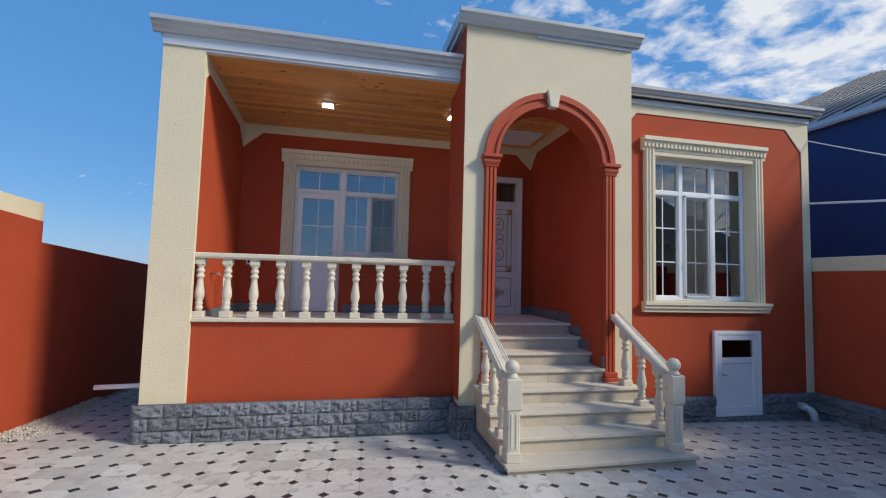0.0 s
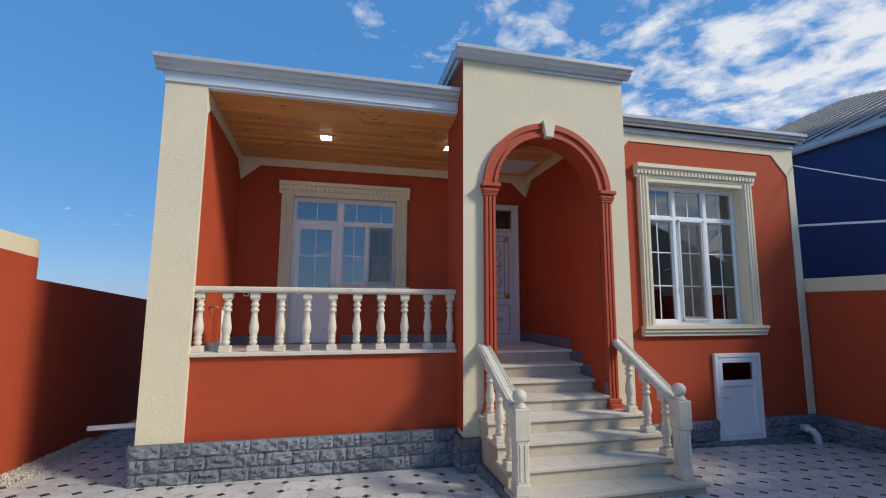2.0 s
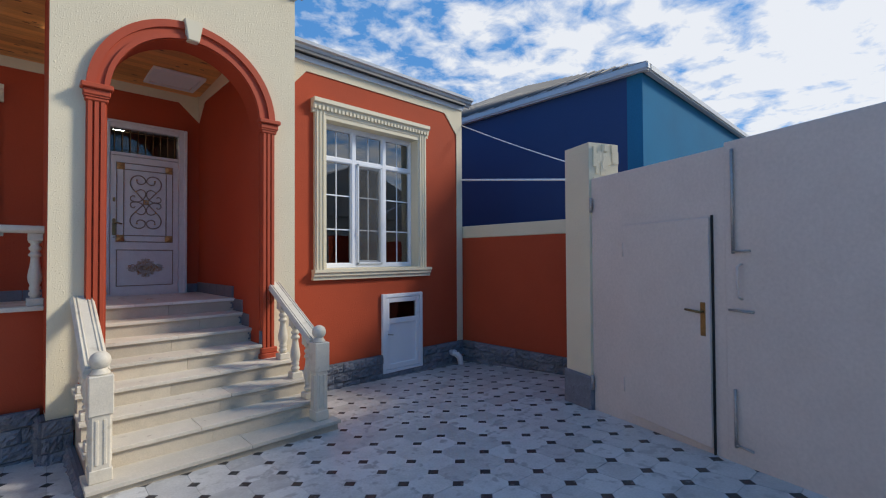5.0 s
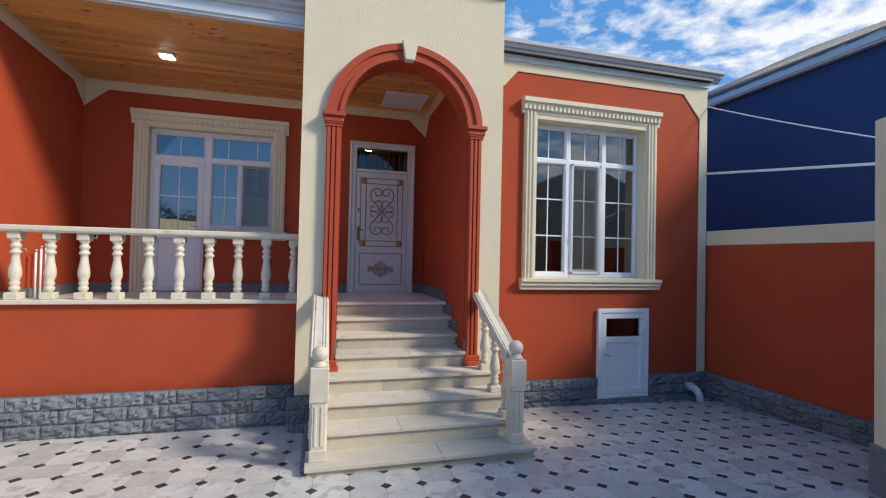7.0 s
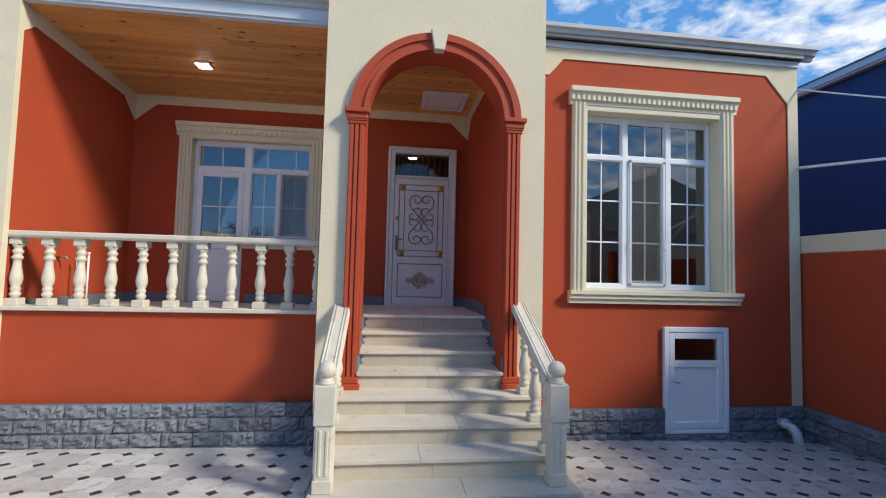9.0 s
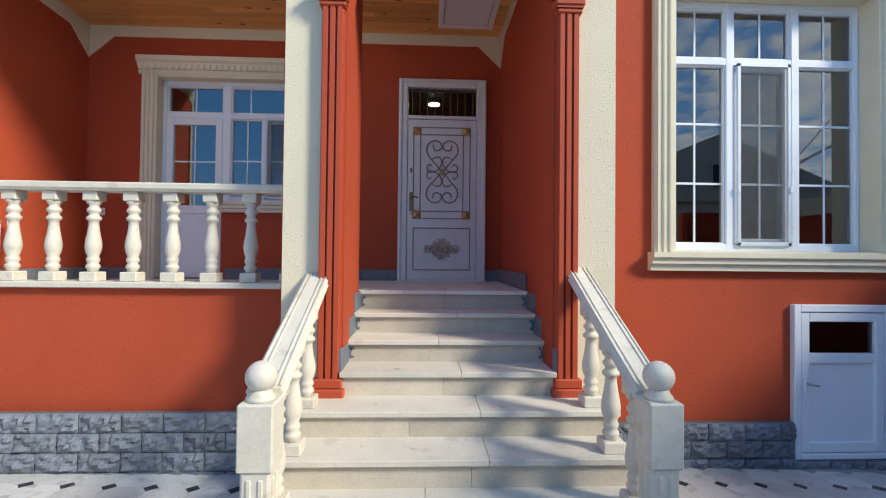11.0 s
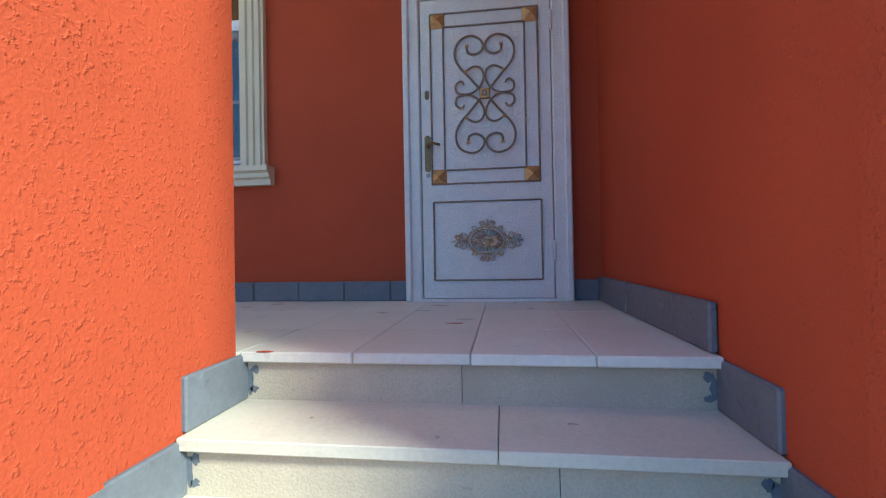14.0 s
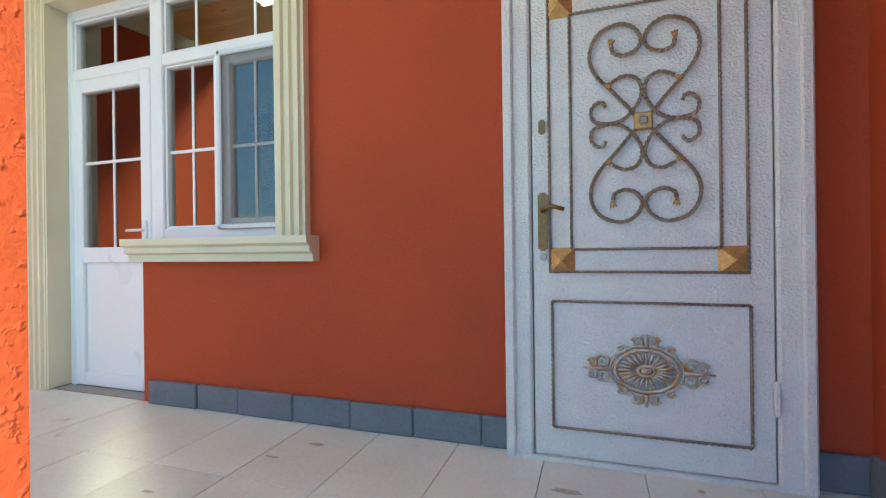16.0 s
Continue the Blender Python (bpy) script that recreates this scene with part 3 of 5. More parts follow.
def sill_run(parent, x0, x1, y, z0, z1):
    h = z1 - z0
    prof = [(y, z0), (y - 0.055, z0), (y - 0.06, z0 + 0.3 * h), (y - 0.085, z0 + 0.38 * h), (y - 0.085, z0 + 0.6 * h), (y - 0.11, z0 + 0.72 * h), (y - 0.11, z1), (y, z1)]
    part("window_sill", run_x(prof, x0, x1), M_MOULD, parent)


w1 = thing("window_1", "large white three-bay window in a fluted cream surround", "window", kind="structure")
fluted_jamb(w1, WX0 - 0.17, WX0 + 0.002, YR, WZ0, WZ1 + 0.09)
fluted_jamb(w1, WX1 - 0.002, WX1 + 0.17, YR, WZ0, WZ1 + 0.09)
dentil_head(w1, WX0 - 0.21, WX1 + 0.21, YR, WZ1 + 0.05, WZ1 + 0.25, 34)
part("head_board", one_box(WX0, WX1, YR - 0.04, YR - 0.001, WZ1 - 0.005, WZ1 + 0.06), M_MOULD, w1)
sill_run(w1, WX0 - 0.20, WX1 + 0.24, YR, WZ0 - 0.15, WZ0)
for a, b in ((WX0 + 0.001, WX0 + 0.014), (WX1 - 0.014, WX1 - 0.001)):
    part("reveal", one_box(a, b, YR - 0.04, YR + 0.17, WZ0 + 0.014, WZ1 - 0.014), M_MOULD, w1)
part("reveal", one_box(WX0, WX1, YR - 0.039, YR + 0.17, WZ1 - 0.014, WZ1 - 0.006), M_MOULD, w1)
part("reveal", one_box(WX0, WX1, YR - 0.039, YR + 0.17, WZ0 + 0.001, WZ0 + 0.012), M_MOULD, w1)
yw = YR + 0.17
X = [WX0 + 0.015, WX0 + 0.015 + 0.575, WX1 - 0.015 - 0.575, WX1 - 0.015]
ZT = 3.27
bm = bmesh.new()
for u in X:
    e = 0.035
    bar(bm, max(u - e, X[0]), min(u + e, X[3]), yw - 0.03, yw + 0.05, WZ0 + 0.012, WZ1 - 0.014)
for v in (WZ0 + 0.045, ZT, WZ1 - 0.045):
    bar(bm, X[0], X[3], yw - 0.028, yw + 0.048, v - 0.032, v + 0.032)
part("window_frame", bm, M_PVC, w1)
for i in range(3):
    a, b = X[i] + (0.035 if i else 0.03), X[i + 1] - (0.035 if i < 2 else 0.03)
    mid = (a + b) / 2
    sash(w1, a, b, ZT + 0.03, WZ1 - 0.075, yw + 0.005, 0.014, "toplight", (mid,))
    h = (ZT - WZ0 - 0.1) / 3
    sash(w1, a, b, WZ0 + 0.075, ZT - 0.03, yw + 0.005, 0.05 if i == 1 else 0.014, "casement", (mid,), (WZ0 + 0.08 + h, WZ0 + 0.08 + 2 * h))
a, b = X[1] + 0.05, X[2] - 0.05
bm = bmesh.new()
for p in ((a, a + 0.035, WZ0 + 0.06, ZT - 0.015), (b - 0.035, b, WZ0 + 0.06, ZT - 0.015), (a, b, WZ0 + 0.06, WZ0 + 0.095), (a, b, ZT - 0.05, ZT - 0.015)):
    bar(bm, p[0], p[1], yw - 0.052, yw - 0.034, p[2], p[3])
part("screen_frame", bm, M_FASCIA, w1, "pale grey insect screen frame")
part("screen_net", one_box(a + 0.03, b - 0.03, yw - 0.044, yw - 0.042, WZ0 + 0.09, ZT - 0.045), M_MESH, w1, "fine grey insect net")
for u in (a + 0.01, b - 0.01):
    part("screen_clip", one_box(u - 0.012, u + 0.012, yw - 0.065, yw - 0.05, 2.14, 2.19, bevel=0.003), M_PVC, w1)

# balcony door and window in one frame
w2 = thing("window_2", "white glazed balcony door and window in a cream dentil surround", "window", kind="structure")
fluted_jamb(w2, BX0 - 0.17, BX0 + 0.002, YB, LAND, BTOP + 0.06)
fluted_jamb(w2, BX1 - 0.002, BX1 + 0.17, YB, BSILL - 0.01, BTOP + 0.06)
dentil_head(w2, BX0 - 0.21, BX1 + 0.21, YB, BTOP + 0.02, BTOP + 0.22, 30)
part("head_board", one_box(BX0, BX1, YB - 0.04, YB - 0.001, BTOP - 0.004, BTOP + 0.03), M_MOULD, w2)
sill_run(w2, BMID - 0.04, BX1 + 0.22, YB, BSILL - 0.13, BSILL)
for a, b, z0 in ((BX0 + 0.001, BX0 + 0.014, LAND), (BX1 - 0.014, BX1 - 0.001, BSILL)):
    part("reveal", one_box(a, b, YB - 0.04, YB + 0.13, z0 + 0.012, BTOP - 0.014), M_MOULD, w2)
part("reveal", one_box(BX0, BX1, YB - 0.039, YB + 0.13, BTOP - 0.014, BTOP - 0.005), M_MOULD, w2)
yb = YB + 0.12
bm = bmesh.new()
ZB = 3.30
for u0, u1, z0 in ((BX0 + 0.014, BX0 + 0.06, LAND), (BMID - 0.04, BMID + 0.06, LAND), (BX1 - 0.06, BX1 - 0.014, BSILL)):
    bar(bm, u0, u1, yb - 0.03, yb + 0.05, z0, BTOP - 0.014)
for u0, u1, v in ((BX0 + 0.06, BX1 - 0.06, BTOP - 0.04), (BX0 + 0.06, BX1 - 0.06, ZB), (BMID + 0.06, BX1 - 0.06, BSILL + 0.03)):
    bar(bm, u0, u1, yb - 0.028, yb + 0.048, v - 0.035, v + 0.035)
part("window_frame", bm, M_PVC, w2)
dmid = (BX0 + BMID) / 2 + 0.01
sash(w2, BX0 + 0.062, BMID - 0.042, ZB + 0.036, BTOP - 0.076, yb + 0.005, 0.014, "toplight", (dmid,))
sash(w2, BMID + 0.062, BX1 - 0.062, ZB + 0.036, BTOP - 0.076, yb + 0.005, 0.014, "toplight", (0.42, 0.85))
leaf = sash(w2, BX0 + 0.062, BMID - 0.042, LAND + 0.012, ZB - 0.036, yb - 0.012, 0.085, "door_leaf", (dmid,), (2.72,), panel=2.12)
part("door_handle", tube(bmesh.new(), [(BMID - 0.085, yb - 0.035, 2.27), (BMID - 0.085, yb - 0.07, 2.27), (BMID - 0.20, yb - 0.07, 2.27)], 0.009), M_PVC, leaf)
part("lock_plate", one_box(BMID - 0.10, BMID - 0.07, yb - 0.045, yb - 0.033, 2.15, 2.33, bevel=0.004), M_PVC, leaf)
mx = 0.60
sash(w2, BMID + 0.062, mx - 0.02, BSILL + 0.066, ZB - 0.036, yb + 0.005, 0.014, "casement", ((BMID + 0.062 + mx - 0.02) / 2,), (2.74,))
bm = bmesh.new()
bar(bm, mx - 0.02, mx + 0.03, yb - 0.027, yb + 0.047, BSILL + 0.066, ZB - 0.036)
part("mullion", bm, M_PVC, w2)
sash(w2, mx + 0.03, BX1 - 0.062, BSILL + 0.066, ZB - 0.036, yb + 0.005, 0.05, "casement", ((mx + 0.03 + BX1 - 0.062) / 2,), (2.74,))
bm = bmesh.new()
a, b = mx + 0.02, BX1 - 0.04
for p in ((a, a + 0.03, BSILL + 0.05, ZB - 0.02), (b - 0.03, b, BSILL + 0.05, ZB - 0.02), (a, b, BSILL + 0.05, BSILL + 0.08), (a, b, ZB - 0.05, ZB - 0.02)):
    bar(bm, p[0], p[1], yb - 0.052, yb - 0.034, p[2], p[3])
part("screen_frame", bm, M_FASCIA, w2, "pale grey insect screen frame")
part("screen_net", one_box(a + 0.025, b - 0.025, yb - 0.044, yb - 0.042, BSILL + 0.075, ZB - 0.045), M_MESH, w2, "fine grey insect net")

# rooms behind the glass
for nm, zc, x0, x1, y0, z0 in (("room_left", 4.26, XL0 + 0.2, 1.85, YB + 0.28, LAND - 0.04), ("hall", 4.10, 1.98, 3.56, YB + 0.28, LAND - 0.04), ("room_right", 4.4, XT1, XR - 0.35, YR + 0.3, LAND - 0.04)):
    bm = bmesh.new()
    box(bm, x0, x1, y0 + 3.4, y0 + 3.5, z0, zc)
    box(bm, x0, x1, y0, y0 + 3.5, z0 - 0.1, z0)
    box(bm, x0, x1, y0, y0 + 3.5, zc, zc + 0.1)
    box(bm, x0 - 0.1, x0, y0, y0 + 3.5, z0, zc)
    box(bm, x1, x1 + 0.1, y0, y0 + 3.5, z0, zc)
    setting("wall_" + nm, bm, M_HALL if nm == "hall" else M_ROOM, "plain plastered room behind the window", "room")

# lamps that burn indoors
for lx, ly, lz in ((2.76, 9.64, 4.10), (-1.12, 9.45, 4.26)):
    lt = thing("indoor_light", "round white ceiling lamp glowing inside the house", "ceiling light", (lx, ly, lz), "indoor ceiling lights")
    part("housing", lathe(bmesh.new(), [(0.095, -0.05), (0.105, -0.03), (0.105, 0.0)], 24), M_PVC, lt)
    part("diffuser", lathe(bmesh.new(), [(0.03, -0.075), (0.07, -0.065), (0.09, -0.0505)], 24), M_LED, lt)

# ---- cellar door ----
cd = thing("door_2", "small white plastic cellar door with a dark glazed top", "door", kind="structure")
yc = YR - 0.045
bm = bmesh.new()
for p in ((5.66, 5.72, -0.06, 1.20), (6.44, 6.50, -0.06, 1.20), (5.72, 6.44, 1.14, 1.20), (5.72, 6.44, -0.06, -0.01)):
    bar(bm, p[0], p[1], yc, YR + 0.06, p[2], p[3])
part("door_frame", bm, M_PVC, cd)
bm = bmesh.new()
for p in ((5.725, 5.80, -0.005, 1.135), (6.36, 6.435, -0.005, 1.135), (5.80, 6.36, 1.06, 1.135), (5.80, 6.36, 0.72, 0.80), (5.80, 6.36, -0.005, 0.075)):
    bar(bm, p[0], p[1], yc + 0.01, YR + 0.04, p[2], p[3])
lf = part("door_leaf", bm, M_PVC, cd)
part("panel", one_box(5.80, 6.36, YR - 0.01, YR + 0.02, 0.075, 0.72), M_PVC, lf)
part("pane", one_box(5.797, 6.363, YR - 0.005, YR + 0.003, 0.797, 1.063), M_PLAINGLASS, lf)
part("backing", one_box(5.73, 6.43, YR + 0.10, YR + 0.12, -0.01, 1.15), M_DARK, cd)
part("door_handle", tube(bmesh.new(), [(5.765, yc + 0.012, 0.56), (5.765, yc - 0.04, 0.56), (5.83, yc - 0.045, 0.55)], 0.009), M_STEEL, lf)
part("lock_plate", one_box(5.75, 5.78, yc + 0.0, yc + 0.012, 0.48, 0.62, bevel=0.004), M_PVC, lf)

# ---- entrance door ----
DX0, DX1, DZ1 = 2.31, 3.37, 3.755
door = thing("door_1", "silver hammered metal door with wrought scrollwork and barred transom", "door", kind="structure")
yd = YB - 0.075
for x0, x1, z0, z1 in ((DX0, DX0 + 0.10, LAND, DZ1), (DX1 - 0.10, DX1, LAND, DZ1), (DX0 + 0.10, DX1 - 0.10, DZ1 - 0.09, DZ1)):
    bm = bmesh.new()
    bar(bm, x0, x1, yd, YB + 0.1, z0, z1, 0.01)
    part("door_frame", bm, M_DOOR, door)
for x0, x1, z0, z1 in ((DX0 - 0.012, DX0 + 0.03, LAND, DZ1 + 0.012), (DX1 - 0.03, DX1 + 0.012, LAND, DZ1 + 0.012), (DX0 + 0.03, DX1 - 0.03, DZ1 - 0.03, DZ1 + 0.012)):
    bm = bmesh.new()
    bar(bm, x0, x1, yd - 0.018, YB - 0.001, z0, z1, 0.008)
    part("frame_moulding", bm, M_DOOR, door)
LX0, LX1, LZ1 = DX0 + 0.105, DX1 - 0.105, 3.265
leaf = part("door_leaf", one_box(LX0, LX1, yd + 0.012, YB + 0.05, LAND + 0.02, LZ1, bevel=0.004), M_DOOR, door)
part("threshold", one_box(DX0, DX1, yd - 0.005, YB + 0.1, LAND, LAND + 0.018), M_DOOR, door)
part("transom_rail", one_box(LX0, LX1, yd + 0.006, YB + 0.08, LZ1 + 0.006, LZ1 + 0.05, bevel=0.004), M_DOOR, door)
tp = part("transom_pane", one_box(LX0, LX1, YB - 0.0, YB + 0.008, LZ1 + 0.05, DZ1 - 0.09), M_PLAINGLASS, door)
for i in range(9):
    u = LX0 + (LX1 - LX0) * (i + 0.5) / 9
    part("transom_bar", tube(bmesh.new(), [(u, YB - 0.03, LZ1 + 0.05), (u, YB - 0.03, DZ1 - 0.09)], 0.006), M_BRASS, door)
part("transom_bar", tube(bmesh.new(), [(LX0, YB - 0.03, DZ1 - 0.135), (LX1, YB - 0.03, DZ1 - 0.135)], 0.006), M_BRASS, door)
yf = yd + 0.011
DC = 2.84


def rope(x0, z0, x1, z1, name="rope_moulding", mat=M_ROPE):
    bm = bmesh.new()
    ln = math.hypot(x1 - x0, z1 - z0)
    k = max(6, int(ln / 0.02))
    tube(bm, [(x0, yf - 0.003, z0), (x1, yf - 0.003, z1)], 0.0055, 6)
    for i in range(k):
        f = (i + 0.5) / k
        cx, cz = x0 + (x1 - x0) * f, z0 + (z1 - z0) * f
        dx, dz = (x1 - x0) / ln, (z1 - z0) / ln
        tube(bm, [(cx - dx * 0.006 - dz * 0.005, yf - 0.007, cz - dz * 0.006 + dx * 0.005), (cx + dx * 0.006 + dz * 0.005, yf - 0.007, cz + dz * 0.006 - dx * 0.005)], 0.0042, 4)
    return part(name, bm, mat, leaf)


UX0, UX1, UZ0, UZ1 = 2.485, 3.185, 2.035, 3.165
IX0, IX1, IZ0, IZ1 = UX0 + 0.085, UX1 - 0.085, UZ0 + 0.09, UZ1 - 0.09
for a, b, c2, d in ((UX0, UZ0, UX1, UZ0), (UX0, UZ1, UX1, UZ1), (UX0, UZ0, UX0, UZ1), (UX1, UZ0, UX1, UZ1),
                    (IX0, IZ0, IX1, IZ0), (IX0, IZ1, IX1, IZ1), (IX0, IZ0, IX0, IZ1), (IX1, IZ0, IX1, IZ1),
                    (2.49, 1.40, 3.19, 1.40), (2.49, 1.915, 3.19, 1.915), (2.49, 1.40, 2.49, 1.915), (3.19, 1.40, 3.19, 1.915)):
    rope(a, b, c2, d)
for cx in (UX0 + 0.045, UX1 - 0.045):
    for cz in (UZ0 + 0.045, UZ1 - 0.045):
        bm = bmesh.new()
        q = 0.052
        base = [bm.verts.new((cx + a * q, yf, cz + b * q)) for a, b in ((-1, -1), (1, -1), (1, 1), (-1, 1))]
        tip = bm.verts.new((cx, yf - 0.035, cz))
        bm.faces.new(base)
        for i in range(4):
            bm.faces.new((base[i], base[(i + 1) % 4], tip))
        part("corner_stud", bm, M_GOLD, leaf, "dull gold pyramid stud")
RC = (UZ0 + UZ1) / 2 + 0.015


def curl(cx, cz, r0, r1, a0, turns, n=26):
    return [(cx + (r0 + (r1 - r0) * i / n) * math.cos(a0 + turns * 2 * math.pi * i / n), yf - 0.012,
             cz + (r0 + (r1 - r0) * i / n) * math.sin(a0 + turns * 2 * math.pi * i / n)) for i in range(n + 1)]


def smooth_line(knots, n=9):
    """A smooth line through knots given from the rosette."""
    k = [Vector((DC + u, yf - 0.012, RC + v)) for u, v in knots]
    k = [2 * k[0] - k[1], *k, 2 * k[-1] - k[-2]]
    res = []
    for p0, p1, p2, p3 in zip(k, k[1:], k[2:], k[3:]):
        for i in range(n):
            t = i / n
            res.append(tuple(0.5 * (2 * p1 + (p2 - p0) * t + (2 * p0 - 5 * p1 + 4 * p2 - p3) * t * t + (3 * p1 - p0 - 3 * p2 + p3) * t ** 3)))
    return res + [tuple(k[-2])]


def twisted(pts, r):
    """Square bar twisted about its own line."""
    pts = [Vector(p) for p in pts]
    bm, rings, turn = bmesh.new(), [], 0.0
    depth = Vector((0, 1, 0))
    for i, p in enumerate(pts):
        d = (pts[min(i + 1, len(pts) - 1)] - pts[max(i - 1, 0)]).normalized()
        side = d.cross(depth).normalized()
        if i:
            turn += (p - pts[i - 1]).length * 85
        rings.append([bm.verts.new(p + r * (side * math.cos(turn + k * math.pi / 2) + depth * math.sin(turn + k * math.pi / 2))) for k in range(4)])
    for a, b in zip(rings, rings[1:]):
        for k in range(4):
            bm.faces.new((a[k], a[(k + 1) % 4], b[(k + 1) % 4], b[k]))
    bm.faces.new(rings[0][::-1])
    bm.faces.new(rings[-1])
    return bm


for sx in (-1, 1):
    for sz in (-1, 1):
        def mir(pts):
            return [(DC + sx * (x - DC), y, RC + sz * (z - RC)) for x, y, z in pts]
        # long arm from the rosette, out and round into a heart-shaped hook
        heart = ((0.03, 0.03), (0.095, 0.108), (0.166, 0.19), (0.193, 0.255), (0.185, 0.32), (0.148, 0.366), (0.083, 0.385), (0.03, 0.362),
                 (0.006, 0.315), (0.023, 0.278), (0.066, 0.26), (0.105, 0.275), (0.112, 0.30))
        part("scroll", twisted(mir(smooth_line(heart)), 0.0085), M_ROPE, leaf)
        # S-shaped bar: side curl, past the rosette, out into a leaf
        ess = ((0.135, 0.066), (0.146, 0.086), (0.168, 0.085), (0.190, 0.06), (0.184, 0.02), (0.145, 0.004), (0.09, 0.006), (0.045, 0.035),
               (0.012, 0.085), (0.006, 0.13), (0.024, 0.168), (0.066, 0.182), (0.112, 0.162))
        part("scroll", twisted(mir(smooth_line(ess)), 0.0078), M_ROPE, leaf)
        for lu, lv in ((0.114, 0.306), (0.118, 0.158)):
            bm = bmesh.new()
            for da in (-0.5, 0.0, 0.5):
                ang = (1.75 if lv > 0.2 else -0.9) + da
                tube(bm, mir([(DC + lu, yf - 0.013, RC + lv), (DC + lu + 0.024 * math.cos(ang), yf - 0.017, RC + lv + 0.024 * math.sin(ang))]), 0.007, 6, 0.35)
            part("leaf_tip", bm, M_GOLD, leaf)
part("rosette", one_box(DC - 0.033, DC + 0.033, yf - 0.024, yf, RC - 0.033, RC + 0.033, bevel=0.006), M_GOLD, leaf, "gold square rosette")
part("rosette_boss", one_box(DC - 0.016, DC + 0.016, yf - 0.034, yf - 0.024, RC - 0.016, RC + 0.016, bevel=0.006), M_ROPE, leaf)
# cast medallion on the lower panel
med = (DC, 1.655)
bm = bmesh.new()
for i in range(24):
    a = 2 * math.pi * i / 24
    tube(bm, [(med[0] + 0.035 * math.cos(a), yf - 0.010, med[1] + 0.024 * math.sin(a)), (med[0] + 0.10 * math.cos(a), yf - 0.014, med[1] + 0.068 * math.sin(a))], 0.006, 5)
for rx, rz, r in ((0.03, 0.02, 0.008), (0.112, 0.08, 0.008), (0.13, 0.095, 0.005)):
    tube(bm, [(med[0] + rx * math.cos(t * math.pi / 16), yf - 0.01, med[1] + rz * math.sin(t * math.pi / 16)) for t in range(33)], r, 6)
tube(bm, [(med[0] - 0.018, yf - 0.014, med[1]), (med[0] + 0.018, yf - 0.014, med[1])], 0.013, 8)
for sx in (-1, 1):
    for sz in (-1, 1):
        for cx, cz, r in ((0.155, 0.028, 0.026), (0.195, 0.02, 0.02), (0.03, 0.108, 0.022), (0.085, 0.078, 0.018)):
            pts = curl(0, 0, r, r * 0.35, 0.3, 1.1, 16)
            tube(bm, [(med[0] + sx * (cx + p[0]), yf - 0.01, med[1] + sz * (cz + p[2])) for p in pts], 0.0055, 5)
    tube(bm, [(med[0] + sx * 0.13, yf - 0.01, med[1]), (med[0] + sx * 0.235, yf - 0.01, med[1])], 0.010, 6, 0.3)
    tube(bm, [(med[0], yf - 0.01, med[1] + sx * 0.09), (med[0], yf - 0.01, med[1] + sx * 0.14)], 0.012, 6, 0.4)
part("medallion", bm, M_MEDAL, leaf, "cast gilt and silver medallion")
# lock furniture
part("lock_plate", one_box(LX0 + 0.022, LX0 + 0.062, yf - 0.012, yf, 2.12, 2.36, bevel=0.008, segments=2), M_BRASS, leaf, "ornate dark brass lock plate")
part("door_handle", tube(bmesh.new(), [(LX0 + 0.042, yf - 0.01, 2.285), (LX0 + 0.042, yf - 0.05, 2.285), (LX0 + 0.08, yf - 0.055, 2.30), (LX0 + 0.13, yf - 0.052, 2.285)], 0.009), M_BRASS, leaf, "dark brass lever handle")
bm = lathe(bmesh.new(), [(0.012, -0.012), (0.015, 0), (0.012, 0.003)], 12)
bmesh.ops.transform(bm, matrix=pose(LX0 + 0.042, yf - 0.006, 2.095, 90), verts=bm.verts)
part("keyhole", bm, M_STEEL, leaf)
part("upper_lock", one_box(LX0 + 0.028, LX0 + 0.056, yf - 0.009, yf, 2.60, 2.66, bevel=0.006, segments=2), M_BRASS, leaf)
for z in (1.52, 3.0):
    part("hinge", one_box(DX1 - 0.115, DX1 - 0.095, yd - 0.012, yd + 0.01, z, z + 0.13, bevel=0.005), M_DOOR, leaf)

# ---- balcony floor, slab and balustrade ----
bm = bmesh.new()
box(bm, XL1 - 0.02, 2.06, 6.315, YB + 0.12, 0.4, LAND - 0.022)
box(bm, XL1 - 0.02, XT0, YL + 0.22, 6.315, 0.4, LAND - 0.022)
box(bm, 2.06, 3.57, 6.385, YB + 0.12, 0.4, LAND - 0.022)
box(bm, BX0 + 0.001, BMID + 0.05, YB + 0.001, YB + 0.2, LAND, LAND + 0.006)
floor = setting("floor", bm, M_GROUT, "pale limestone slab floor of the landing and porch", "floor")
setting("balcony_slab", one_box(XL1 - 0.02, XT0 - 0.007, YL - 0.05, YL + 0.23, 1.302, 1.346, bevel=0.006), M_CAST, "white stone coping slab under the balustrade", "coping")


def baluster_profile(h):
    p = [(0.036, 0.10), (0.036, 0.13), (0.047, 0.15), (0.047, 0.175), (0.034, 0.20), (0.044, 0.225), (0.044, 0.25), (0.036, 0.275),
         (0.05, 0.33), (0.056, 0.39), (0.052, 0.45), (0.041, 0.54), (0.034, 0.62), (0.033, 0.67), (0.048, 0.685), (0.05, 0.71), (0.036, 0.73),
         (0.033, 0.755), (0.046, 0.775), (0.048, 0.80), (0.034, 0.825), (0.034, 0.85), (0.05, 0.875), (0.05, 0.90)]
    return [(r, z * h) for r, z in p]


